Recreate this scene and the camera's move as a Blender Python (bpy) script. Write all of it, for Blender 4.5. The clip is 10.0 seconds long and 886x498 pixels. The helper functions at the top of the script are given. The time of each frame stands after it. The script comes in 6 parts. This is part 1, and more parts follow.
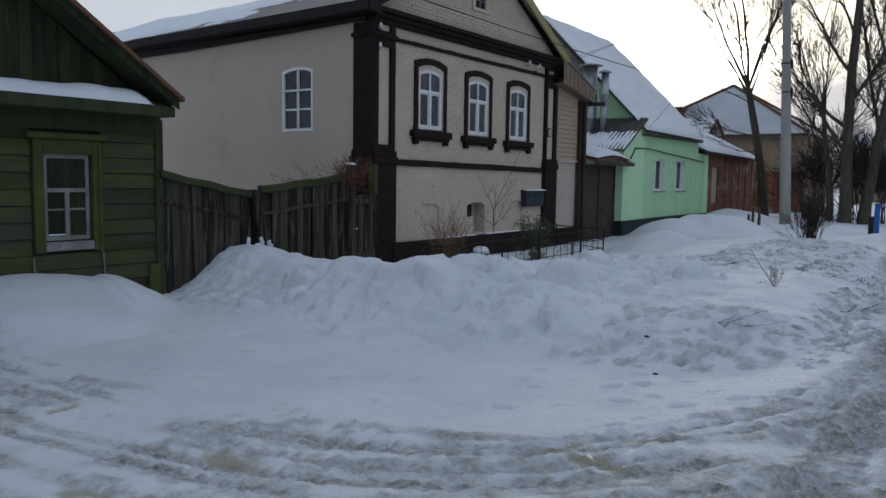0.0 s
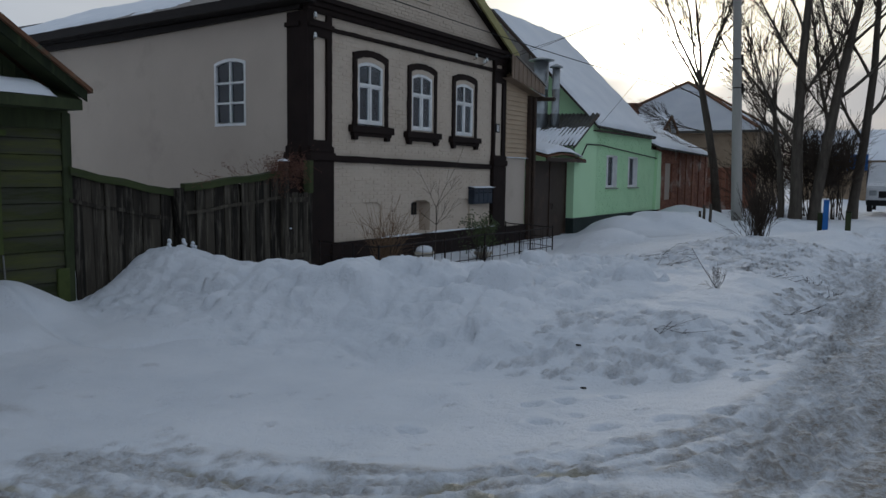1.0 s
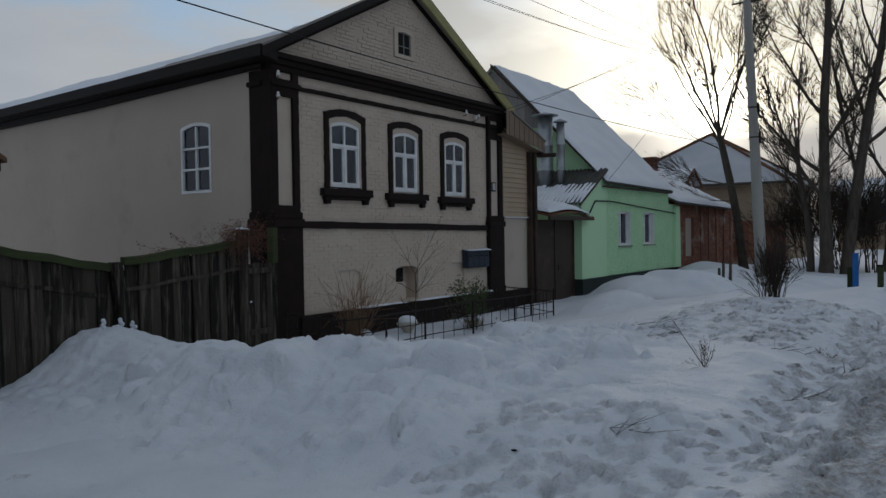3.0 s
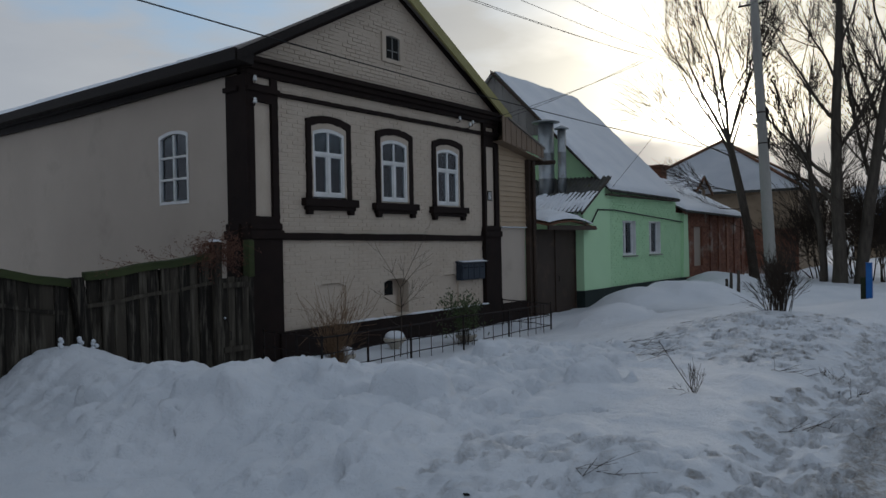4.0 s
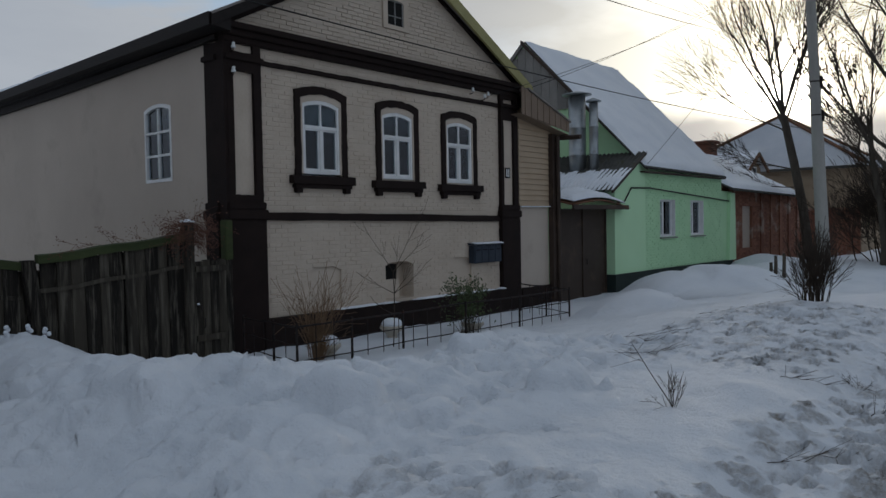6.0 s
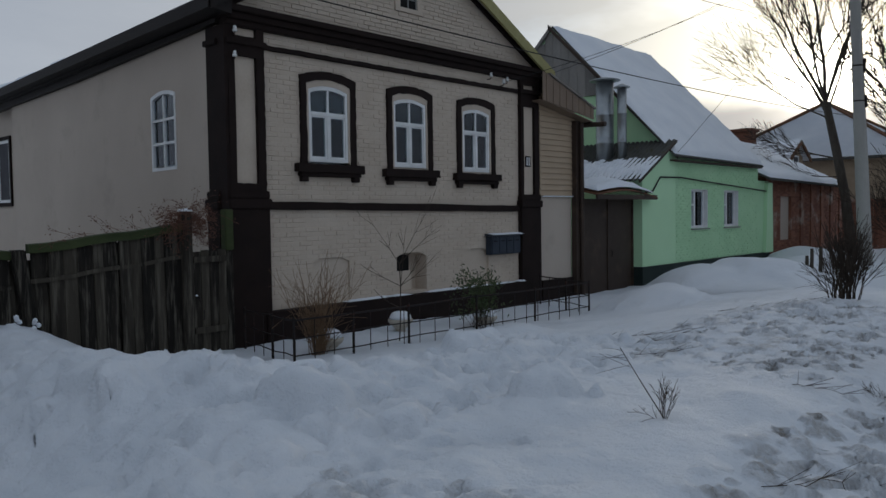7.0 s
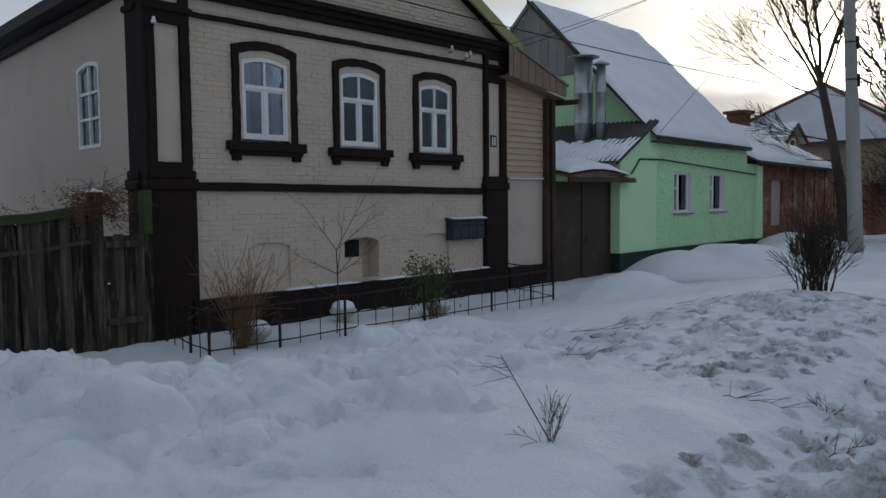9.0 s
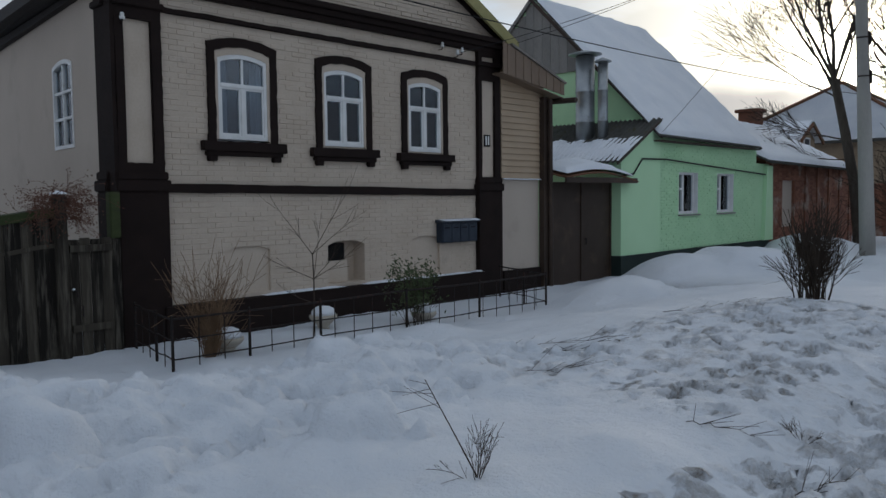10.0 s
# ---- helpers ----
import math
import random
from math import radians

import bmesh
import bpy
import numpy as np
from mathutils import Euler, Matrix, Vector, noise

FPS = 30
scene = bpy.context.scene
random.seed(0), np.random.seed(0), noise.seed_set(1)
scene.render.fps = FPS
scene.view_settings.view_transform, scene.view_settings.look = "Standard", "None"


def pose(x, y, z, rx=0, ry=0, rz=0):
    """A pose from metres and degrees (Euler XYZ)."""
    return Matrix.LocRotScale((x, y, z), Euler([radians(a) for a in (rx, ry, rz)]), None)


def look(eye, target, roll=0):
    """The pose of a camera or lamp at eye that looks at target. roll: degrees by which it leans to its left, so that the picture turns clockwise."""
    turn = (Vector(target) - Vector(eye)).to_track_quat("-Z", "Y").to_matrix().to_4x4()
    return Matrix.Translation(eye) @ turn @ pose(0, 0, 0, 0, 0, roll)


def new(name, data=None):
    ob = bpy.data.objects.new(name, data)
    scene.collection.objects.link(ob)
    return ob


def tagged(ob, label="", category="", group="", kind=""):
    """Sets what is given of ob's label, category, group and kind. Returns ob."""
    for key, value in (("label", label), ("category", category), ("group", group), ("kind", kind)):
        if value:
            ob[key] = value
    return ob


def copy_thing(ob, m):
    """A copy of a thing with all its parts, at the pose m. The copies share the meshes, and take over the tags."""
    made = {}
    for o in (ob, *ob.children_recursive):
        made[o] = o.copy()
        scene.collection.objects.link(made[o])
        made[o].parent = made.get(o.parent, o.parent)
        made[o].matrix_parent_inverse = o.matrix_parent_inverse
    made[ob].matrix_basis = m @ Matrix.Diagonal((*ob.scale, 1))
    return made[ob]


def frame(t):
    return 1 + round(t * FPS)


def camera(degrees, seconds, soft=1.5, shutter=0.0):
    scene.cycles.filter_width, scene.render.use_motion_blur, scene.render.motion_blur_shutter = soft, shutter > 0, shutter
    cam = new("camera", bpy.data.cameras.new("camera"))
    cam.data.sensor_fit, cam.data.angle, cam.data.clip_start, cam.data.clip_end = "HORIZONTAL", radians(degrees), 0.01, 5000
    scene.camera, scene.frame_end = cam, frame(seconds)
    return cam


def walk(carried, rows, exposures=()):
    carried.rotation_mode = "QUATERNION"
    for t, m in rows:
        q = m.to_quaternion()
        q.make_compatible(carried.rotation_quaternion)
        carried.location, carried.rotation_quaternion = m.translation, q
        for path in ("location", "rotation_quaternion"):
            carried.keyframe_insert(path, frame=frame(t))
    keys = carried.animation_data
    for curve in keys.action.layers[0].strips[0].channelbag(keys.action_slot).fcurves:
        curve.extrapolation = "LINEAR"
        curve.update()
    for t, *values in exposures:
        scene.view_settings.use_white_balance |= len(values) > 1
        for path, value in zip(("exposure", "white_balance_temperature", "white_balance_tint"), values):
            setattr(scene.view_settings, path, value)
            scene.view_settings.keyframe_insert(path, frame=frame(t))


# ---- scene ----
cam = camera(59.3, 10.0)
PATH = [
    (0, (-1.006, 0.872, 1.489), (-2.146, 2.505, 1.301), 0.9),
    (0.5, (-1.046, 1.242, 1.458), (-2.104, 2.928, 1.267), 0.8),
    (1, (-1.001, 1.634, 1.5), (-2.06, 3.319, 1.305), 0.8),
    (1.5, (-0.982, 2.022, 1.52), (-2.065, 3.695, 1.359), 0.3),
    (2, (-0.924, 2.476, 1.515), (-2.013, 4.147, 1.368), -0.2),
    (2.5, (-0.831, 2.9, 1.535), (-1.945, 4.558, 1.452), -0.5),
    (4, (-0.827, 4.16, 1.577), (-1.996, 5.782, 1.562), -1.1),
    (4.5, (-0.865, 4.588, 1.595), (-2.044, 6.204, 1.59), -1.1),
    (5, (-0.788, 4.967, 1.572), (-2.0, 6.558, 1.565), -1.2),
    (5.5, (-0.741, 5.342, 1.572), (-1.979, 6.913, 1.534), -1.2),
    (7, (-0.655, 6.404, 1.58), (-2.016, 7.867, 1.49), -0.8),
    (7.5, (-0.695, 6.773, 1.577), (-2.05, 8.242, 1.498), -0.6),
    (8, (-0.671, 7.111, 1.546), (-2.037, 8.569, 1.467), -1.0),
    (8.5, (-0.61, 7.441, 1.571), (-1.974, 8.901, 1.467), -1.0),
    (9, (-0.627, 7.741, 1.537), (-1.995, 9.195, 1.407), -0.6),
    (9.5, (-0.628, 8.082, 1.542), (-1.995, 9.534, 1.392), -0.6),
    (10, (-0.572, 8.438, 1.57), (-1.971, 9.861, 1.439), -0.6),
]
walk(cam, [(t, look(eye, target, roll)) for t, eye, target, roll in PATH],
     [(0.0, -0.17, 5820, 11), (0.5, -0.42, 5880, 10), (1.5, -0.44, 5930, 10), (2.5, -0.70, 6000, 10), (5.0, -0.64, 6000, 10), (8.0, -0.50, 5900, 10), (10.0, -0.33, 5930, 10)])

# ---- light: low winter sun behind thin cloud ----
SUN = Vector((-0.279, 0.951, 0.137)).normalized()
world = bpy.data.worlds.new("world")
scene.world = world
world.use_nodes = True


class Nodes:
    """Short hand for a node tree."""

    def __init__(self, tree):
        self.tree = tree
        tree.nodes.clear()

    def add(self, kind, values=None, **settings):
        n = self.tree.nodes.new(kind)
        if "operation" in settings:
            n.operation = settings["operation"]
        if "use_clamp" in settings:
            n.use_clamp = settings["use_clamp"]
        if "data_type" in settings:
            n.data_type, n.blend_type = settings["data_type"], settings["blend_type"]
        if "attribute_name" in settings:
            n.attribute_name = settings["attribute_name"]
        if "sky_type" in settings:
            n.sky_type, n.sun_disc, n.sun_elevation, n.sun_rotation = settings["sky_type"], False, settings["sun_elevation"], settings["sun_rotation"]
            n.air_density, n.dust_density = settings["air_density"], settings["dust_density"]
        for k, v in (values or {}).items():
            if isinstance(v, bpy.types.NodeSocket):
                self.tree.links.new(v, n.inputs[k])
            else:
                n.inputs[k].default_value = v
        return n

    def math(self, op, a, b=0.0, clamp=False):
        return self.add("ShaderNodeMath", {0: a, 1: b}, operation=op, use_clamp=clamp).outputs[0]

    def mix(self, f, a, b, blend="MIX"):
        n = self.add("ShaderNodeMix", {0: f, 6: a, 7: b}, data_type="RGBA", blend_type=blend)
        return n.outputs[2]

    def ramp(self, f, *stops):
        n = self.add("ShaderNodeValToRGB", {0: f})
        while len(n.color_ramp.elements) < len(stops):
            n.color_ramp.elements.new(0.5)
        for e, (p, v) in zip(n.color_ramp.elements, stops):
            e.position = p
            e.color = (v, v, v, 1) if isinstance(v, (int, float)) else (*v, 1)
        return n.outputs[0]

    def noise(self, vec, scale, detail=4, rough=0.55):
        return self.add("ShaderNodeTexNoise", {"Vector": vec, "Scale": scale, "Detail": detail, "Roughness": rough}).outputs[0]


w = Nodes(world.node_tree)
way = w.add("ShaderNodeTexCoord").outputs["Generated"]
sky = w.add("ShaderNodeTexSky", sky_type="NISHITA", sun_elevation=math.asin(SUN.z),
            sun_rotation=math.atan2(SUN.x, SUN.y), air_density=1.0, dust_density=1.5).outputs[0]
near = w.math("MAXIMUM", w.add("ShaderNodeVectorMath", {0: way, 1: SUN}, operation="DOT_PRODUCT").outputs["Value"], 0.0)
flat = w.add("ShaderNodeMapping", {"Vector": way, "Scale": (1.0, 1.0, 3.2)}).outputs[0]
puffs = w.noise(flat, 2.1, 6, 0.55)
cover = w.ramp(puffs, (0.34, 0.25), (0.47, 1.0))
wide = w.math("POWER", near, 3.6)
cloud = w.mix(wide, (0.70, 0.74, 0.79, 1), (1.08, 1.02, 0.90, 1))
cloud = w.mix(w.ramp(w.noise(flat, 5.0, 5), (0.3, 0.0), (0.75, 0.35)), cloud, w.mix(wide, (0.42, 0.47, 0.55, 1), (0.78, 0.74, 0.68, 1)))
air = w.mix(1.0, sky, (0.09, 0.09, 0.09, 1), "MULTIPLY")
blue = w.mix(1.0, air, (0.27, 0.49, 0.74, 1), "ADD")
dome = w.mix(cover, blue, cloud)
halo = w.mix(w.math("POWER", near, 55.0), (0, 0, 0, 1), (2.5, 2.15, 1.45, 1))
core = w.mix(w.math("POWER", near, 700.0), (0, 0, 0, 1), (22.0, 19.0, 14.0, 1))
dome = w.mix(1.0, w.mix(1.0, dome, halo, "ADD"), core, "ADD")
height = w.add("ShaderNodeSeparateXYZ", {0: way}).outputs[2]
ragged_top = w.math("ADD", height, w.math("MULTIPLY", w.math("SUBTRACT", w.noise(way, 7.0, 4), 0.5), 0.06))
bank = w.ramp(ragged_top, (0.112, 0.9), (0.140, 0.0))
dome = w.mix(bank, dome, w.mix(w.math("POWER", near, 20.0), (0.40, 0.42, 0.47, 1), (0.95, 0.86, 0.76, 1)))
w.add("ShaderNodeOutputWorld", {0: w.add("ShaderNodeBackground", {0: dome, 1: 0.85}).outputs[0]})

sun_data = bpy.data.lights.new("sun", "SUN")
sun_data.energy, sun_data.angle, sun_data.color = 1.5, radians(10), (1.0, 0.88, 0.72)
sun = new("sun", sun_data)
sun.matrix_world = look((0, 0, 30), Vector((0, 0, 30)) - SUN)


# ---- materials ----
def surface(name, dark, light, scale=3.0, rough=0.8, fine=40.0, bump=0.3, depth=0.01, stretch=(1, 1, 1), metal=0.0, spots=None, spot_scale=1.2,
            spot_at=(0.55, 0.7), each=0.0, local=False):
    """A procedural surface: two colours mixed by broad and fine noise, fine relief, blotches of a third colour."""
    m = bpy.data.materials.new(name)
    m.use_nodes = True
    n = Nodes(m.node_tree)
    pos = n.add("ShaderNodeTexCoord").outputs["Object"] if local else n.add("ShaderNodeNewGeometry").outputs["Position"]
    pos = n.add("ShaderNodeMapping", {"Vector": pos, "Scale": stretch}).outputs[0]
    broad, grain = n.noise(pos, scale, 5), n.noise(pos, fine, 4)
    f = n.math("ADD", n.math("MULTIPLY", broad, 0.65), n.math("MULTIPLY", grain, 0.35))
    if each:
        r = n.math("ADD", n.add("ShaderNodeObjectInfo").outputs["Random"], n.add("ShaderNodeNewGeometry").outputs["Random Per Island"])
        f = n.math("ADD", f, n.math("MULTIPLY", n.math("SUBTRACT", n.math("FRACT", n.math("MULTIPLY", r, 7.31)), 0.5), each))
    col = n.mix(n.ramp(f, (0.32, 0.0), (0.68, 1.0)), (*dark, 1), (*light, 1))
    if spots:
        col = n.mix(n.ramp(n.noise(pos, spot_scale, 7, 0.65), (spot_at[0], 0.0), (spot_at[1], 1.0)), col, (*spots, 1))
    relief = n.add("ShaderNodeBump", {"Strength": bump, "Distance": depth, "Height": f}).outputs[0]
    b = n.add("ShaderNodeBsdfPrincipled", {"Base Color": col, "Metallic": metal, "Normal": relief, "Specular IOR Level": 0.5 if metal or rough < 0.5 else 0.22,
                                           "Roughness": n.ramp(grain, (0.2, max(rough - 0.12, 0.04)), (0.8, min(rough + 0.08, 1.0)))})
    n.add("ShaderNodeOutputMaterial", {0: b.outputs[0]})
    return m


M = dict(
    cream=surface("cream_paint", (0.46, 0.38, 0.30), (0.56, 0.475, 0.385), 1.6, 0.75, 30, 0.35, 0.006, spots=(0.36, 0.30, 0.25), spot_scale=2.4, spot_at=(0.62, 0.8), each=0.05),
    plaster=surface("cream_plaster", (0.42, 0.355, 0.295), (0.485, 0.415, 0.345), 0.7, 0.85, 55, 0.3, 0.004, spots=(0.38, 0.32, 0.265), spot_scale=0.9, spot_at=(0.55, 0.75)),
    brown=surface("dark_brown_paint", (0.0095, 0.0052, 0.0042), (0.018, 0.0100, 0.0078), 3, 0.86, 35, 0.5, 0.006, spots=(0.034, 0.024, 0.020), spot_scale=5, spot_at=(0.66, 0.85)),
    eave=surface("dark_eave_boards", (0.008, 0.006, 0.0055), (0.018, 0.013, 0.011), 3, 0.7, 30, 0.3, stretch=(0.3, 3, 3)),
    yellow=surface("ochre_paint", (0.25, 0.225, 0.09), (0.36, 0.325, 0.15), 3, 0.6, 30, 0.2),
    white=surface("white_window_paint", (0.62, 0.62, 0.60), (0.80, 0.80, 0.79), 4, 0.5, 50, 0.3, 0.003, spots=(0.42, 0.38, 0.33), spot_scale=9, spot_at=(0.64, 0.78)),
    curtain=surface("pale_curtain", (0.42, 0.45, 0.49), (0.66, 0.69, 0.73), 2, 0.9, 20, 0.2, stretch=(1, 4, 0.5)),
    # Unlit interiors put into the colour; far panes and van glass take it too.
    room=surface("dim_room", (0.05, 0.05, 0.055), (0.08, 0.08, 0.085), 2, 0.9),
    # Near-black: painted shade of openings, and the own colour of plate and leaves.
    black=surface("black_and_hollow_shade", (0.006, 0.006, 0.006), (0.012, 0.011, 0.010), 2, 0.9),
    siding=surface("tan_siding", (0.36, 0.27, 0.18), (0.42, 0.32, 0.22), 2, 0.5, 60, 0.15, 0.003),
    apron=surface("brown_ribbed_metal", (0.17, 0.12, 0.085), (0.23, 0.17, 0.12), 2, 0.5, 40, 0.15, 0.003),
    gate=surface("brown_gate_metal", (0.035, 0.024, 0.018), (0.060, 0.042, 0.032), 1.5, 0.6, 25, 0.3, 0.005, spots=(0.075, 0.05, 0.035), spot_scale=2.5, spot_at=(0.55, 0.7)),
    iron=surface("rusty_iron", (0.010, 0.009, 0.009), (0.026, 0.019, 0.016), 12, 0.7, 60, 0.4, 0.002, spots=(0.075, 0.03, 0.018), spot_scale=14, spot_at=(0.55, 0.7)),
    mint=surface("mint_paint", (0.41, 0.64, 0.38), (0.48, 0.71, 0.44), 1.3, 0.75, 30, 0.3, 0.005, spots=(0.36, 0.57, 0.34), spot_scale=1.5, spot_at=(0.6, 0.8), each=0.05),
    mint_plaster=surface("mint_plaster", (0.46, 0.69, 0.42), (0.51, 0.74, 0.47), 0.8, 0.8, 50, 0.2, 0.004),
    base=surface("black_green_base", (0.012, 0.020, 0.018), (0.025, 0.035, 0.032), 2, 0.7, 30, 0.3),
    grey_board=surface("grey_weathered_board", (0.17, 0.165, 0.155), (0.27, 0.26, 0.245), 2, 0.85, 30, 0.4, 0.006, stretch=(1, 3, 0.4), each=0.25),
    slate=surface("mossy_corrugated_slate", (0.045, 0.043, 0.038), (0.10, 0.10, 0.09), 3, 0.9, 30, 0.4, 0.006, spots=(0.05, 0.045, 0.02), spot_scale=3),
    tin=surface("roof_tin", (0.16, 0.14, 0.125), (0.25, 0.225, 0.20), 1.5, 0.5, 30, 0.15, 0.003, spots=(0.18, 0.12, 0.08), spot_scale=2.5, spot_at=(0.6, 0.75)),
    zinc=surface("galvanised_pipe", (0.26, 0.28, 0.29), (0.38, 0.40, 0.41), 4, 0.42, 40, 0.15, 0.003, metal=0.8, spots=(0.18, 0.18, 0.17), spot_scale=5, spot_at=(0.6, 0.75)),
    redbrick=surface("old_red_brick", (0.16, 0.068, 0.045), (0.26, 0.12, 0.075), 2, 0.85, 22, 0.5, 0.008, spots=(0.36, 0.29, 0.24), spot_scale=1.1, spot_at=(0.55, 0.68), each=0.4),
    tanbrick=surface("tan_brick", (0.24, 0.18, 0.12), (0.34, 0.26, 0.18), 2, 0.85, 22, 0.4, 0.006, each=0.3),
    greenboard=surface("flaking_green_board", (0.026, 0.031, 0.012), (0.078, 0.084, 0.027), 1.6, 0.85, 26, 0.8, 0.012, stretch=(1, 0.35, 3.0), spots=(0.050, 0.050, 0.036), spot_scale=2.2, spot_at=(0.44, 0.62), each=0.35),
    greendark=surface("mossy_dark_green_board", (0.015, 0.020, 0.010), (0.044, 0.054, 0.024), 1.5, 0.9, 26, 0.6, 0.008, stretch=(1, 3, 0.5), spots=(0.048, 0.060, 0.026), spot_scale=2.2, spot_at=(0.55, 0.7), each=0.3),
    greencase=surface("mossy_green_casing", (0.036, 0.050, 0.014), (0.078, 0.096, 0.028), 2, 0.85, 30, 0.5, 0.006, spots=(0.085, 0.085, 0.050), spot_scale=4, spot_at=(0.58, 0.74)),
    oldwhite=surface("bleached_window_wood", (0.13, 0.13, 0.12), (0.27, 0.265, 0.25), 4, 0.8, 40, 0.5, 0.004, spots=(0.15, 0.14, 0.12), spot_scale=7, spot_at=(0.55, 0.7)),
    plank=surface("grey_black_fence_plank", (0.011, 0.009, 0.007), (0.052, 0.044, 0.033), 2.2, 0.9, 20, 0.7, 0.01, stretch=(4, 4, 0.35), spots=(0.10, 0.088, 0.068), spot_scale=3.6, spot_at=(0.50, 0.66), each=0.5),
    plankgreen=surface("mossy_fence_rail", (0.028, 0.038, 0.015), (0.06, 0.072, 0.028), 2, 0.9, 22, 0.6, 0.01, stretch=(1, 0.5, 2), spots=(0.05, 0.045, 0.035), spot_scale=3),
    concrete=surface("pole_concrete", (0.25, 0.24, 0.22), (0.36, 0.35, 0.32), 1.2, 0.9, 30, 0.4, 0.006, stretch=(2, 2, 0.4)),
    urn=surface("pale_concrete_urn", (0.36, 0.32, 0.26), (0.50, 0.46, 0.39), 4, 0.9, 30, 0.4, 0.005),
    bark=surface("grey_brown_bark", (0.045, 0.037, 0.030), (0.10, 0.085, 0.068), 3, 0.95, 25, 0.8, 0.02, stretch=(3, 3, 0.6)),
    twig=surface("brown_twig", (0.032, 0.024, 0.018), (0.065, 0.048, 0.035), 5, 0.9, 30),
    straw=surface("dry_straw_stem", (0.10, 0.06, 0.035), (0.24, 0.155, 0.09), 6, 0.9, 30),
    vine=surface("dry_red_vine", (0.085, 0.04, 0.028), (0.15, 0.075, 0.05), 6, 0.9, 30),
    leaf=surface("dull_evergreen_leaf", (0.04, 0.06, 0.025), (0.085, 0.11, 0.045), 9, 0.6, 30),
    wire=surface("black_cable", (0.012, 0.012, 0.013), (0.02, 0.02, 0.02), 5, 0.6),
    porcelain=surface("white_porcelain", (0.6, 0.6, 0.58), (0.72, 0.72, 0.70), 8, 0.3),
    mailbox=surface("dark_blue_tin", (0.018, 0.024, 0.035), (0.035, 0.044, 0.060), 4, 0.5, 30, 0.2, 0.003),
    bluepaint=surface("blue_paint", (0.02, 0.10, 0.32), (0.03, 0.14, 0.40), 4, 0.5, 30, 0.2),
    vanwhite=surface("van_white", (0.55, 0.56, 0.57), (0.66, 0.67, 0.68), 2, 0.3, 30, 0.05),
    rubber=surface("tyre_rubber", (0.012, 0.012, 0.012), (0.025, 0.025, 0.025), 6, 0.9),
    rust=surface("rusted_tin", (0.10, 0.05, 0.03), (0.18, 0.09, 0.05), 3, 0.8, 30, 0.3, spots=(0.05, 0.10, 0.07), spot_scale=2.5),
)


def clear_glass(name, tint):
    m = bpy.data.materials.new(name)
    m.use_nodes = True
    n = Nodes(m.node_tree)
    pos = n.add("ShaderNodeNewGeometry").outputs["Position"]
    relief = n.add("ShaderNodeBump", {"Strength": 0.08, "Distance": 0.02, "Height": n.noise(pos, 2.5, 2)}).outputs[0]
    gloss = n.add("ShaderNodeBsdfGlossy", {"Color": (0.9, 0.95, 1.0, 1), "Roughness": 0.02, "Normal": relief}).outputs[0]
    clear = n.add("ShaderNodeBsdfTransparent", {"Color": (*tint, 1)}).outputs[0]
    fres = n.add("ShaderNodeFresnel", {"IOR": 1.7, "Normal": relief}).outputs[0]
    n.add("ShaderNodeOutputMaterial", {0: n.add("ShaderNodeMixShader", {0: fres, 1: clear, 2: gloss}).outputs[0]})
    return m


M["glass"] = clear_glass("window_glass", (0.72, 0.76, 0.80))


def snow_material(name, ground=False):
    m = bpy.data.materials.new(name)
    m.use_nodes = True
    n = Nodes(m.node_tree)
    pos = n.add("ShaderNodeNewGeometry").outputs["Position"]
    broad, grain = n.noise(pos, 0.9, 5), n.noise(pos, 60, 3)
    col = n.mix(n.ramp(broad, (0.3, 0.0), (0.7, 1.0)), (0.58, 0.61, 0.65, 1) if ground else (0.68, 0.71, 0.755, 1), (0.68, 0.70, 0.73, 1) if ground else (0.77, 0.79, 0.82, 1))
    f = n.math("ADD", n.math("MULTIPLY", n.noise(pos, 9, 6, 0.65), 0.6), n.math("MULTIPLY", n.noise(pos, 34, 4, 0.65), 0.4))
    rough = 0.75
    if ground:
        dirt = n.add("ShaderNodeAttribute", attribute_name="dirt").outputs["Fac"]
        ice = n.add("ShaderNodeAttribute", attribute_name="ice").outputs["Fac"]
        crumbs = n.ramp(n.noise(pos, 22, 6, 0.7), (0.42, 0.0), (0.58, 1.0))
        soil = n.mix(n.noise(pos, 4, 5), (0.17, 0.135, 0.095, 1), (0.36, 0.32, 0.265, 1))
        col = n.mix(n.math("MULTIPLY", dirt, n.math("ADD", n.math("MULTIPLY", crumbs, 0.75), 0.25), True), col, soil)
        specks = n.ramp(n.noise(pos, 26, 3), (0.74, 0.0), (0.78, 0.5))
        col = n.mix(n.math("MULTIPLY", specks, n.math("ADD", n.math("MULTIPLY", dirt, 0.8), 0.06)), col, (0.12, 0.09, 0.06, 1))
        wet = n.math("MULTIPLY", ice, n.ramp(n.noise(pos, 2.2, 6, 0.65), (0.36, 0.0), (0.52, 1.0)), True)
        col = n.mix(n.math("MULTIPLY", wet, 0.85), col, (0.36, 0.33, 0.24, 1))
        rough = n.math("SUBTRACT", 0.75, n.math("MULTIPLY", wet, 0.36))
        f = n.math("MULTIPLY", f, n.math("ADD", 0.55, n.math("MULTIPLY", dirt, 1.9)))
    relief = n.add("ShaderNodeBump", {"Strength": 1.0, "Distance": 0.07 if ground else 0.04, "Height": f}).outputs[0]
    b = n.add("ShaderNodeBsdfPrincipled", {"Base Color": col, "Roughness": rough, "Normal": relief, "Subsurface Weight": 0.0})
    n.add("ShaderNodeOutputMaterial", {0: b.outputs[0]})
    return m


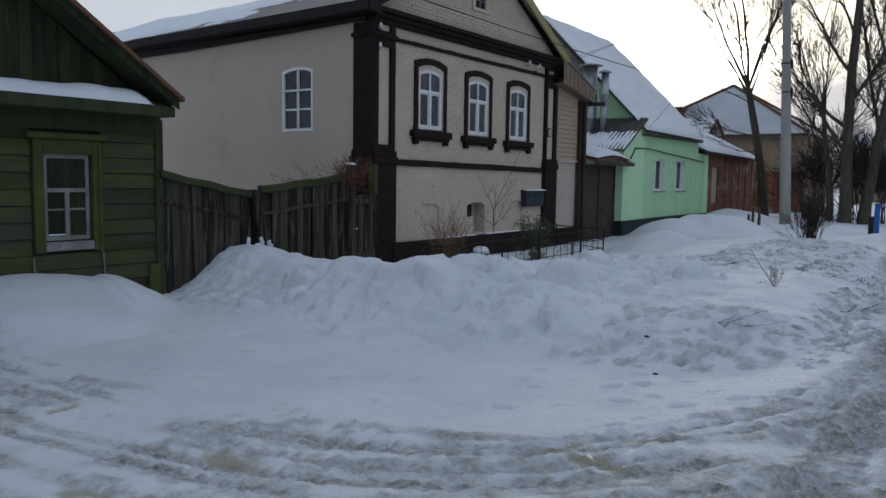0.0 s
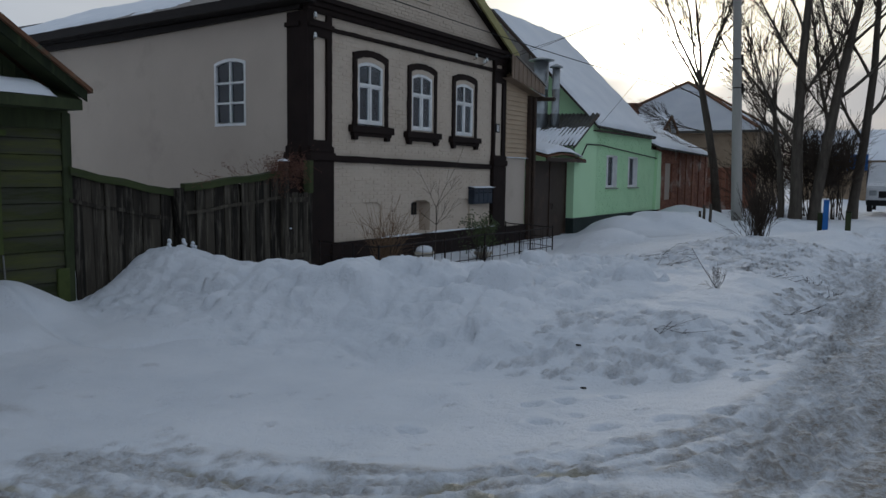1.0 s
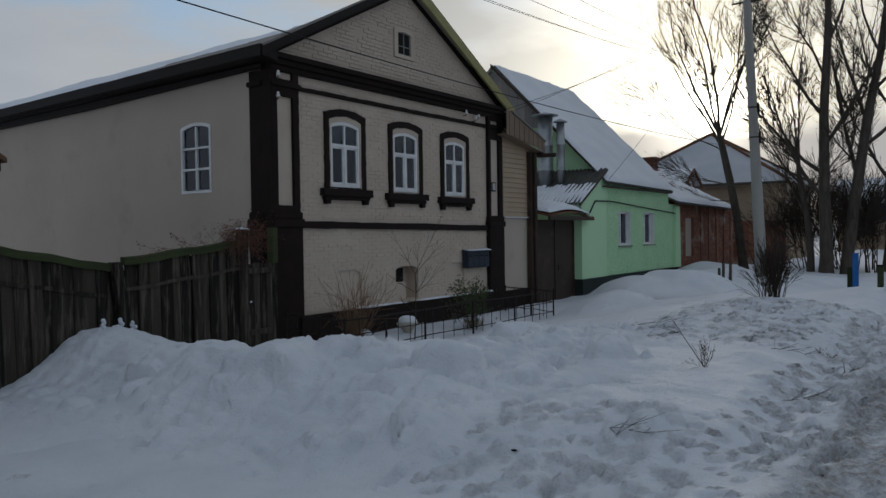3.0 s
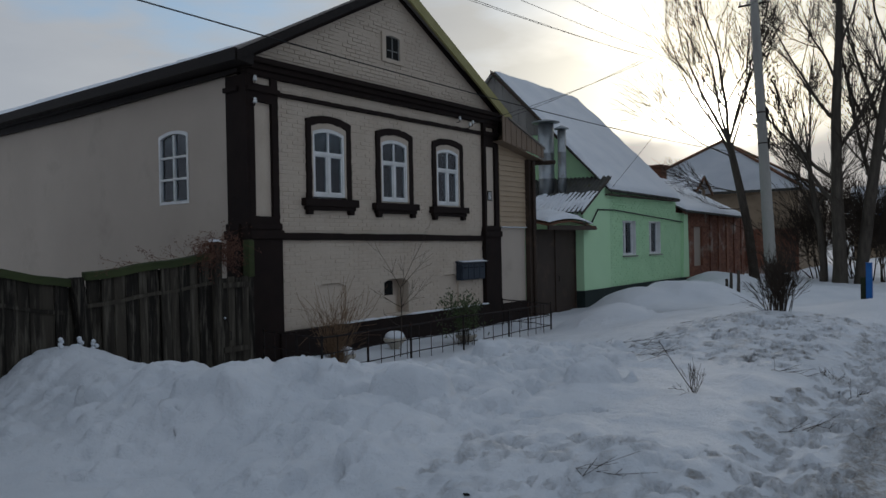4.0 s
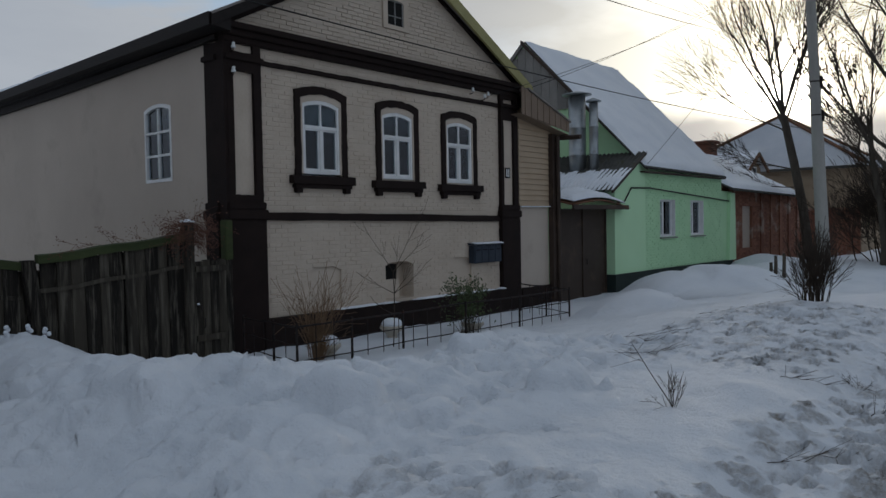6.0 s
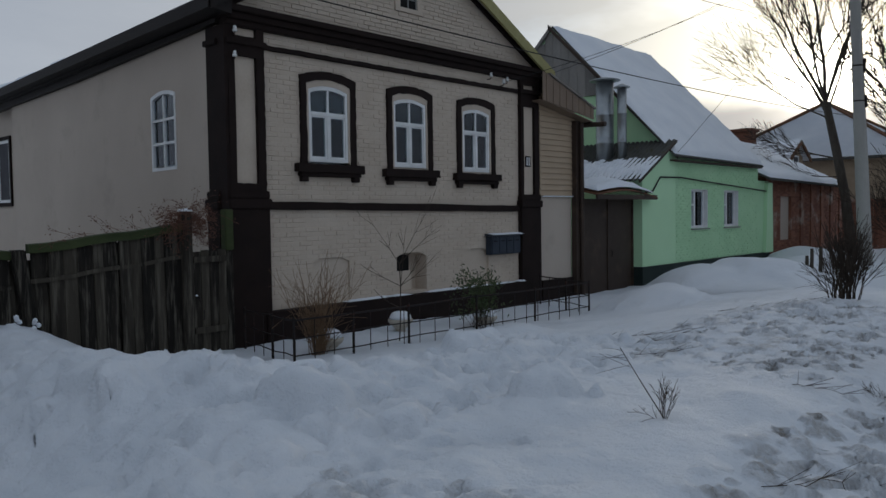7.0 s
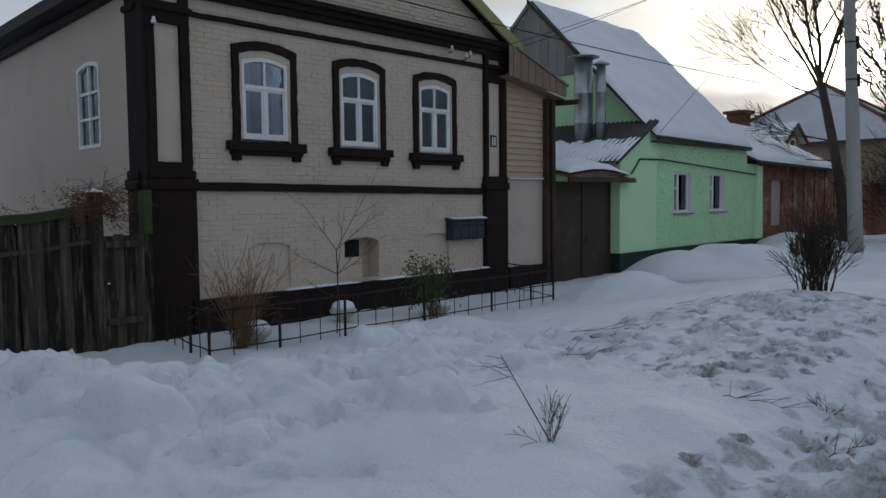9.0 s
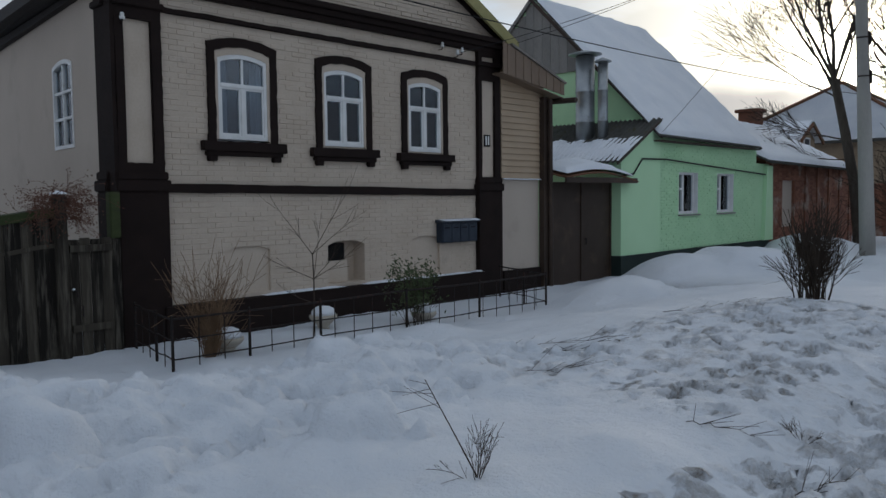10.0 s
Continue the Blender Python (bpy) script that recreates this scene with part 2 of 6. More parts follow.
M["snow"] = snow_material("roof_snow")
M["ground_snow"] = snow_material("ground_snow", True)

# ---- mesh helpers ----
ORIGIN = {}


def thing(name, at, label, category, group="", kind=""):
    """An empty at the thing's base, which parents its parts."""
    ob = new(name)
    ob.location = at
    ob.empty_display_size = 0.2
    ORIGIN[ob.name] = Vector(at)
    return tagged(ob, label, category, group, kind)


def finish(bm, name, material, smooth=False):
    me = bpy.data.meshes.new(name)
    bmesh.ops.recalc_face_normals(bm, faces=bm.faces)
    bm.to_mesh(me)
    bm.free()
    me.materials.append(material)
    if smooth:
        me.polygons.foreach_set("use_smooth", [True] * len(me.polygons))
    return me


def part(name, bm, material, parent, label="", smooth=False):
    """Links a bmesh, given in world coordinates, as one mesh under a thing or a part."""
    base = ORIGIN[parent.name]
    bmesh.ops.translate(bm, verts=bm.verts, vec=-base)
    ob = new(name, finish(bm, name, M[material], smooth))
    ob.parent = parent
    ORIGIN[ob.name] = base
    return tagged(ob, label)


def solid(name, bm, material, at, label, category, group="", kind="", smooth=False):
    """A top-level thing of one mesh, its origin at its base."""
    bmesh.ops.translate(bm, verts=bm.verts, vec=-Vector(at))
    ob = new(name, finish(bm, name, M[material], smooth))
    ob.location = at
    ORIGIN[ob.name] = Vector(at)
    return tagged(ob, label, category, group, kind)


def box(x0, x1, y0, y1, z0, z1, bm=None, bevel=0.0):
    fresh = bmesh.new()
    p = [fresh.verts.new((x, y, z)) for z in (z0, z1) for y in (y0, y1) for x in (x0, x1)]
    for f in ((0, 2, 3, 1), (4, 5, 7, 6), (0, 1, 5, 4), (2, 6, 7, 3), (0, 4, 6, 2), (1, 3, 7, 5)):
        fresh.faces.new([p[i] for i in f])
    if bevel:
        bmesh.ops.bevel(fresh, geom=fresh.edges[:], offset=bevel, segments=2, affect="EDGES")
    return merge(bm, fresh)


def merge(bm, fresh):
    if bm is None:
        return fresh
    vs = [bm.verts.new(v.co) for v in fresh.verts]
    fresh.verts.index_update()
    for f in fresh.faces:
        bm.faces.new([vs[v.index] for v in f.verts])
    fresh.free()
    return bm


def prism(outline, d0, d1, axis="x", bm=None):
    """A polygon pushed along an axis: outline in (y, z) for x, (x, z) for y, (x, y) for z."""
    bm = bm or bmesh.new()
    put = {"x": lambda a, b, d: (d, a, b), "y": lambda a, b, d: (a, d, b), "z": lambda a, b, d: (a, b, d)}[axis]
    lo, hi = ([bm.verts.new(put(a, b, d)) for a, b in outline] for d in (d0, d1))
    bm.faces.new(lo), bm.faces.new(hi[::-1])
    for i in range(len(outline)):
        j = (i + 1) % len(outline)
        bm.faces.new((lo[i], lo[j], hi[j], hi[i]))
    return bm


def ring(outer, inner, d0, d1, axis="x", bm=None, closed=True):
    """A band between two outlines of as many points, pushed along an axis."""
    bm = bm or bmesh.new()
    put = {"x": lambda a, b, d: (d, a, b), "y": lambda a, b, d: (a, d, b), "z": lambda a, b, d: (a, b, d)}[axis]
    o0, o1, i0, i1 = ([bm.verts.new(put(a, b, d)) for a, b in line] for line, d in ((outer, d0), (outer, d1), (inner, d0), (inner, d1)))
    n = len(outer)
    for i in range(n if closed else n - 1):
        j = (i + 1) % n
        for q in ((o0[i], o0[j], o1[j], o1[i]), (i0[i], i1[i], i1[j], i0[j]), (o0[i], i0[i], i0[j], o0[j]), (o1[i], o1[j], i1[j], i1[i])):
            bm.faces.new(q)
    if not closed:
        for i in (0, n - 1):
            bm.faces.new((o0[i], o1[i], i1[i], i0[i]))
    return bm


def tube(points, radii, sides=6, bm=None, cap=True):
    """A round bar along points, with a radius for each."""
    bm = bm or bmesh.new()
    if isinstance(radii, (int, float)):
        radii = [radii] * len(points)
    rows, up = [], None
    pts = [Vector(p) for p in points]
    for i, p in enumerate(pts):
        d = (pts[min(i + 1, len(pts) - 1)] - pts[max(i - 1, 0)]).normalized()
        if up is None:
            up = d.orthogonal().normalized()
        up = (up - d * up.dot(d)).normalized()
        side = d.cross(up)
        rows.append([bm.verts.new(p + (up * math.cos(a) + side * math.sin(a)) * radii[i]) for a in (2 * math.pi * k / sides for k in range(sides))])
    for a, b in zip(rows, rows[1:]):
        for k in range(sides):
            bm.faces.new((a[k], a[(k + 1) % sides], b[(k + 1) % sides], b[k]))
    if cap:
        bm.faces.new(rows[0][::-1]), bm.faces.new(rows[-1])
    return bm


def lathe(profile, at, sides=20, bm=None):
    """A turned body: (radius, height) from the foot up."""
    bm = bm or bmesh.new()
    rows = [[bm.verts.new((at[0] + r * math.cos(a), at[1] + r * math.sin(a), at[2] + h)) for a in (2 * math.pi * k / sides for k in range(sides))] for r, h in profile]
    for a, b in zip(rows, rows[1:]):
        for k in range(sides):
            bm.faces.new((a[k], a[(k + 1) % sides], b[(k + 1) % sides], b[k]))
    bm.faces.new(rows[0][::-1]), bm.faces.new(rows[-1])
    return bm


def arch(c, half, z0, z1, rise, n=8):
    """An opening's outline with a flat arch: up one side, over and down."""
    pts = [(c - half, z0)]
    for i in range(n + 1):
        s = -1 + 2 * i / n
        pts.append((c + half * s, z1 + rise * (1 - s * s)))
    return pts + [(c + half, z0)]


def wall_grid(x0, x1, y0, y1, z0, z1, holes, axis="x", bm=None):
    """A thick wall with rectangular holes (a0, a1, z0, z1); for axis x it spans y, for axis y it spans x."""
    bm = bm or bmesh.new()
    a0, a1 = (y0, y1) if axis == "x" else (x0, x1)
    d0, d1 = (x0, x1) if axis == "x" else (y0, y1)
    cuts = sorted({a0, a1, *(v for h in holes for v in h[:2])})
    rows = sorted({z0, z1, *(v for h in holes for v in h[2:])})
    made = {}

    def at(i, j, d):
        if (i, j, d) not in made:
            made[i, j, d] = bm.verts.new((d, cuts[i], rows[j]) if axis == "x" else (cuts[i], d, rows[j]))
        return made[i, j, d]

    def full(i, j):
        if not (0 <= i < len(cuts) - 1 and 0 <= j < len(rows) - 1):
            return False
        a, z = (cuts[i] + cuts[i + 1]) / 2, (rows[j] + rows[j + 1]) / 2
        return not any(h[0] <= a <= h[1] and h[2] <= z <= h[3] for h in holes)

    for i in range(len(cuts) - 1):
        for j in range(len(rows) - 1):
            if not full(i, j):
                continue
            for d in (d0, d1):
                bm.faces.new((at(i, j, d), at(i + 1, j, d), at(i + 1, j + 1, d), at(i, j + 1, d)))
            for di, dj, (p, q) in ((-1, 0, ((0, 0), (0, 1))), (1, 0, ((1, 0), (1, 1))), (0, -1, ((0, 0), (1, 0))), (0, 1, ((0, 1), (1, 1)))):
                if not full(i + di, j + dj):
                    bm.faces.new((at(i + p[0], j + p[1], d0), at(i + q[0], j + q[1], d0), at(i + q[0], j + q[1], d1), at(i + p[0], j + p[1], d1)))
    return bm


def sheet(corners, nu, nv, height, thick=0.01):
    """A thick sheet over four corners (a, b along u; d, c above them), raised by height(u, v) along its normal."""
    a, b, c, d = (Vector(p) for p in corners)
    nrm = (b - a).cross(d - a).normalized()
    bm = bmesh.new()
    layers = []
    for drop in (0.0, thick):
        layers.append([[bm.verts.new(a.lerp(b, i / nu).lerp(d.lerp(c, i / nu), j / nv) + nrm * (height(i / nu, j / nv) - drop)) for i in range(nu + 1)] for j in range(nv + 1)])
    top, low = layers
    for j in range(nv):
        for i in range(nu):
            bm.faces.new((top[j][i], top[j][i + 1], top[j + 1][i + 1], top[j + 1][i]))
            bm.faces.new((low[j][i], low[j + 1][i], low[j + 1][i + 1], low[j][i + 1]))
    for j in range(nv):
        for i in (0, nu):
            bm.faces.new((top[j][i], top[j + 1][i], low[j + 1][i], low[j][i]))
    for i in range(nu):
        for j in (0, nv):
            bm.faces.new((top[j][i], low[j][i], low[j][i + 1], top[j][i + 1]))
    return bm


def ragged(bm, amount=0.011, step=0.07):
    """Uneven brush edges: long edges cut up and their points shifted a little in the wall's plane."""
    for _ in range(2):
        for e in [e for e in bm.edges if e.calc_length() > step * 1.6]:
            if e.is_valid:
                n = min(int(e.calc_length() / step), 60)
                bmesh.ops.subdivide_edges(bm, edges=[e], cuts=max(n, 1))
        break
    for v in bm.verts:
        k = v.co.x * 0.3, v.co.y, v.co.z
        v.co.y += amount * 1.6 * noise.noise(Vector(k) / 0.09)
        v.co.z += amount * 1.6 * noise.noise(Vector((k[2], k[1], k[0] + 7)) / 0.09)
    return bm


def rough_noise(p, size=1.0):
    return noise.noise(Vector(p) / size)


def snow_cover(corners, nu, nv, thick, holes=0.0, seed=0.0, base=0.01, melt=None, sag=None):
    """Snow on a slope: a soft pillow with uneven edges, patchy where holes is set."""
    a, b, c, d = (Vector(p) for p in corners)
    nrm = (b - a).cross(d - a).normalized()
    bm = bmesh.new()
    grid = {}
    lu, lv = (b - a).length, (d - a).length

    def lift(u, v):
        edge = min(u * lu, (1 - u) * lu, v * lv, (1 - v) * lv)
        t = thick * (0.75 + 0.5 * rough_noise((u * lu, v * lv, seed), 1.3) + 0.2 * rough_noise((u * lu, v * lv, seed + 4), 0.3))
        t *= min(1.0, max(edge, 0.0) / (thick * 1.2)) ** 0.5 if edge < thick * 1.2 else 1.0
        if holes:
            k = rough_noise((u * lu * 0.55, v * lv, seed + 9), 1.0) + 0.5 * rough_noise((u * lu, v * lv, seed + 2), 0.35) + holes * -1 + 0.55
            if melt:
                k += melt(u, v)
            t *= max(0.0, min(1.0, k * 5))
        return t

    for j in range(nv + 1):
        for i in range(nu + 1):
            u, v = i / nu, j / nv
            t = lift(u, v)
            grid[i, j] = (bm.verts.new(a.lerp(b, u).lerp(d.lerp(c, u), v) + nrm * (base + t + (sag(u, v) if sag else 0.0))), t)
    for j in range(nv):
        for i in range(nu):
            q = [grid[k] for k in ((i, j), (i + 1, j), (i + 1, j + 1), (i, j + 1))]
            if max(t for _, t in q) > 0.004:
                bm.faces.new([v for v, _ in q])
    bmesh.ops.delete(bm, geom=[v for v in bm.verts if not v.link_faces], context="VERTS")
    return bm


# ---- ground: trodden snow, banks and the icy road ----
def lattice(ix, iy, seed):
    h = (ix * 374761393 + iy * 668265263 + seed * 982451653) & 0xFFFFFFFF
    h = ((h ^ (h >> 13)) * 1274126177) & 0xFFFFFFFF
    return ((h ^ (h >> 16)) & 0xFFFF) / 65535.0


def value_noise(x, y, size, seed):
    x, y = x / size, y / size
    ix, iy = np.floor(x).astype(np.int64), np.floor(y).astype(np.int64)
    fx, fy = x - ix, y - iy
    fx, fy = fx * fx * (3 - 2 * fx), fy * fy * (3 - 2 * fy)
    a, b, c, d = (lattice(ix + i, iy + j, seed) for j in (0, 1) for i in (0, 1))
    return (a + (b - a) * fx) * (1 - fy) + (c + (d - c) * fx) * fy - 0.5


def step(v, lo, hi):
    t = np.clip((v - lo) / (hi - lo), 0, 1)
    return t * t * (3 - 2 * t)


# rounded heaps and clods: x, y, height, radius
HEAPS = [(-5.5, 10.0, 0.12, 0.8), (-4.15, 11.25, 0.08, 0.6), (-3.0, 12.2, 0.06, 0.3), (-5.9, 11.0, 0.22, 0.7), (-6.2, 12.9, 0.16, 0.8), (-6.9, 13.9, 0.11, 0.8),
         (-5.2, 12.2, 0.16, 0.4), (-6.5, 10.1, 0.16, 0.6), (-7.6, 15.2, 0.20, 0.6), (-7.9, 20.22, 0.44, 0.9), (-9.06, 24.48, 0.50, 1.0), (-7.71, 25.72, 0.50, 1.0), (-8.7, 31.3, 0.38, 1.1),
         (-10.0, 34.5, 0.55, 1.2), (-11.1, 9.6, 0.25, 0.9), (-9.3, 9.9, 0.12, 0.8), (-11.2, 6.0, 0.28, 1.2), (-10.8, 7.3, 0.20, 0.5), (-3.9, 17.6, 0.20, 1.0), (-4.3, 15.6, 0.16, 1.1),
         (-3.4, 9.2, 0.06, 0.5), (-8.2, 11.2, 0.10, 0.5), (-7.3, 9.4, 0.10, 0.5), (-1.5, 26.5, 0.3, 1.6), (-2.4, 22.0, 0.2, 1.2), (-5.2, 29.5, 0.25, 1.4)]


def ground_height(x, y):
    """Height of the snow, with how dirty and how icy it is."""
    n1, n2, n3, n4 = (value_noise(x, y, s, k) for s, k in ((1.7, 1), (0.55, 2), (0.2, 3), (0.08, 4)))
    n5 = value_noise(x, y, 0.045, 5)
    wob = x + 0.12 * value_noise(x, y, 1.3, 9) + 0.12 * n2
    # wheel lane: bends from the side street into the road
    bend = np.hypot(x + 4.8, y - 8) - 3.3
    across = np.where(x < -4.8, 4.7 - y, np.where(y > 8, x + 1.5, bend))
    along = np.where(x < -4.8, x + 4.8, np.where(y > 8, y - 2.8, np.arctan2(x + 4.8, 8 - y) * 3.3))
    lane = step(across + 0.15 * n2 + 0.1 * n3, -0.6, -0.3)
    road = step(x + 0.08 * n2, -2.0, -1.7)
    lane = np.maximum(lane, road)
    street = np.interp(x, [-30, -13, -11.4, -9.5, -7, -5, -3, -2, 0, 3, 30], [-0.3, -0.25, -0.2, -0.60, -0.55, -0.40, -0.19, -0.05, -0.02, 0, 0.1])
    verge = np.interp(wob, [-13, -11, -9.2, -7.4, -5.6, -4, -2.85, -2.62, -2.24, 0, 4, 30], [-0.4, -0.45, -0.45, -0.20, 0.10, 0.11, 0.13, 0.10, -0.07, -0.06, 0.0, 0.1])
    heap = 0.52 * np.exp(-((y - 9.65) / 1.0) ** 2) * step(x, -12.5, -11) * (1 - step(x, -7.5, -5.5))
    front = 7.7 + 0.35 * n1 + 0.15 * n2 - 1.1 * step(-x, 7.5, 9.5) + 0.4 * step(x, -4.5, -2.2)
    on = step(y, front, front + 1.6)
    z = street * (1 - on) + (verge + heap) * on
    far = step(y, 21, 26)
    z = z * (1 - far) + far * np.interp(x, [-40, -11, -10, -8, -4, -2, 3], [0, -0.45, -0.30, -0.10, -0.22, -0.12, 0])
    for hx, hy, h, r in HEAPS:
        d = np.hypot(x - hx, y - hy) / r * (1 + 0.5 * n2)
        z = z + h * np.exp(-np.minimum(d, 6) ** 4 * 0.6) * 0.55 + h * np.exp(-np.minimum(d, 6) ** 2) * 0.45
    soft = 1 - lane
    lumpy = np.exp(-((x + 6.4) / 2.2) ** 2 - ((y - 11.6) / 2.6) ** 2)
    face = on * np.exp(-((y - 8.9) / 1.0) ** 2) * (x < -2.6)
    wx, wy = x + 0.16 * n2 + 0.05 * n3, y + 0.16 * value_noise(x, y, 0.6, 54)
    puff = np.abs(value_noise(wx, wy, 0.62, 55)) * 2 + 0.45 * np.abs(value_noise(wx, wy, 0.27, 56)) * 2 + 0.12 * np.abs(value_noise(wx, wy, 0.12, 57)) * 2
    z = z + soft * (0.08 * n1 + 0.055 * n2 + 0.020 * n3 + 0.007 * n4)
    z = z + lumpy * (0.17 * puff - 0.13 + 0.03 * n3 + 0.02 * n4) + face * (0.12 * puff - 0.09 + 0.035 * n3 + 0.015 * n4)
    crease = np.exp(-(value_noise(wx, wy, 0.34, 58) / 0.055) ** 2) + 0.6 * np.exp(-(value_noise(wx, wy, 0.17, 59) / 0.08) ** 2)
    z = z - (lumpy + 0.7 * face) * 0.04 * crease
    # cleared strip before the gate
    yard = np.exp(-((y - 22.75 - 0.1 * n2) / 0.32) ** 4) * step(x, -10.2, -9.4) * (1 - step(x, -7.2, -6.2))
    z = z - 0.16 * yard
    # torn lip where the plough left the drift, along the foot of the heap
    lip = np.exp(-((y - front - 0.35 - 0.2 * n2) / 0.05) ** 2) * (n1 > -0.05) * (x < -4.2)
    z = z - 0.035 * lip
    # crumbled edge along the road and the trodden, dirty heap
    brink = np.exp(-((x + 2.44 + 0.12 * n1) / 0.15) ** 2) * step(y, 8.6, 10)
    z = z + brink * (0.04 * n2 + 0.035 * n3 + 0.025 * n4 + 0.02 * n5 + 0.02)
    pits = np.exp(-((x + 3.7) / 1.3) ** 4 - ((y - 15.6) / 2.2) ** 4)
    z = z - pits * (0.04 * np.maximum(value_noise(x, y, 0.24, 21), 0) - 0.02 * n3 + 0.015 * n4 + 0.02 * n5)
    # churned snow between smooth patches, wheel ruts and tread marks
    churn = lane * step(n2 + 0.6 * n1 + 0.35 * np.exp(-((across - 0.1) / 0.5) ** 2), 0.0, 0.2)
    ruts = sum(a * np.exp(-((across - c - 0.12 * n1) / w) ** 2) for c, a, w in ((-0.42, 0.02, 0.08), (-0.15, -0.015, 0.12), (0.2, 0.015, 0.10), (0.6, -0.015, 0.14), (1.1, 0.02, 0.15), (1.6, -0.02, 0.22)))
    tread = value_noise(across, along, 0.16, 31) * 0.6 + value_noise(across * 2.2, along * 0.35, 0.2, 33)
    z = z + lane * (0.7 * ruts * (1 - 0.6 * road) + 0.006 * n3) + churn * (0.012 * np.maximum(n3, -0.1) + 0.018 * n4 + 0.026 * n5)
    streak = value_noise(x, y * 0.12, 0.10, 41) + 0.7 * value_noise(x, y * 0.10, 0.34, 42)
    z = z + road * (0.010 * tread + 0.020 * streak + 0.012 * n4 + 0.022 * n5)
    dirt = churn * np.clip(0.18 + 1.0 * tread + 0.6 * n4, 0, 0.6)
    # single tyre marks with bars across, some bending, some straight up the road
    bent, straight = (across, along, lane * (1 - road * step(y, 6.5, 8))), (x + 1.5, y, step(x, -2.1, -1.9))
    for (q, run, where), c, wd, tone in ((bent, -0.10, 0.07, 0.6), (bent, 0.12, 0.06, 0.7), (bent, 0.34, 0.07, 0.6), (bent, 0.62, 0.08, 0.8), (bent, 0.95, 0.07, 0.8), (bent, 1.25, 0.08, 0.9), (bent, 1.7, 0.08, 0.9), (straight, -0.28, 0.08, 0.45),
                                         (straight, -0.06, 0.11, 0.8), (straight, 0.32, 0.10, 0.8), (straight, 0.62, 0.12, 0.9), (straight, 1.1, 0.12, 0.8), (straight, 1.5, 0.12, 0.8)):
        m = q + 0.06 * np.sin(run * 0.7 + c * 9) - c + 0.05 * n1
        mark = np.exp(-(m / wd) ** 4) * where
        worn = np.clip(0.65 + 1.8 * n2 + 0.8 * n1, 0, 1)
        z = z + mark * worn * (-0.016 + 0.006 * np.sin(run * 2 * math.pi / 0.13 + np.abs(m) * 25) + 0.014 * n5)
        z = z + where * 0.010 * worn * np.exp(-((np.abs(m) - wd * 1.35) / 0.03) ** 2) * (0.7 + n3 + n5)
        dirt = np.maximum(dirt, mark * worn * tone * np.clip(0.75 + 1.2 * n5 + 0.6 * n4, 0, 1.2))
    dirt = np.maximum(dirt, road * step(x + 0.25 * n1, -1.4, -1.1) * np.clip(0.62 + 0.3 * n2 + 0.9 * streak + 1.1 * n5, 0, 1.0))
    dirt = np.maximum(dirt, road * np.clip(0.20 + 0.9 * streak + 0.9 * n5 + 0.3 * n4, 0, 0.75))
    gutter = np.exp(-((x + 1.98 + 0.2 * n1) / 0.34) ** 4) * step(y, 8.6, 10)
    hollow = np.maximum(value_noise(x, y, 0.26, 36) - 0.08, 0) + 0.6 * np.maximum(value_noise(x, y, 0.13, 35), 0)
    z = z + gutter * (0.06 * n3 + 0.03 * n4 - 0.06 * hollow + 0.03)
    dirt = np.maximum(dirt, brink * np.clip(-0.35 + 1.6 * n2 + 1.2 * n3 + 0.8 * n5, 0, 0.7))
    dirt = np.maximum(dirt, pits * np.clip(0.02 + 0.5 * n2 + 0.6 * n3 + 0.5 * n5, 0, 0.4))
    dirt = np.maximum(dirt, yard * np.clip(0.55 + 1.2 * n3, 0, 0.8))
    ice = 0 * x
    for px, py, rx, ry, turn in ((-7.42, 4.35, 0.23, 0.07, 1.58), (-4.9, 4.18, 0.35, 0.09, -0.11), (-5.29, 3.32, 0.25, 0.08, 0.31), (-3.07, 5.26, 0.25, 0.07, 1.06), (-2.59, 5.51, 0.35, 0.05, 0.33), (-2.75, 4.99, 0.27, 0.07, -0.31), (-5.73, 4.12, 0.32, 0.045, 0.05), (-4.62, 4.78, 0.31, 0.03, -0.07), (-7.72, 4.14, 0.13, 0.05, 0.87)):
        u, v = (x - px) * math.cos(turn) + (y - py) * math.sin(turn), (y - py) * math.cos(turn) - (x - px) * math.sin(turn)
        d = np.hypot(u / rx, v / ry) + 1.2 * n3
        ice = np.maximum(ice, 1 - step(d, 0.8, 1.15))
        z = z - 0.02 * (1 - step(d, 0.8, 1.3)) + 0.010 * np.exp(-((d - 1.5) / 0.25) ** 2)
    for px, py in ((-3.3, 7.05), (-3.0, 7.3), (-3.5, 6.9), (-2.4, 6.7), (-2.1, 6.9), (-2.6, 7.9), (-2.2, 8.2), (-4.4, 7.35), (-3.45, 7.5), (-2.75, 6.45), (-3.25, 6.5), (-4.0, 6.0)):
        d = np.hypot((x - px) * 0.8, y - py) * (1 + 0.5 * n4)
        z = z - 0.055 * (1 - step(d, 0.035, 0.085)) + 0.012 * np.exp(-((d - 0.12) / 0.04) ** 2)
    return z, dirt, ice


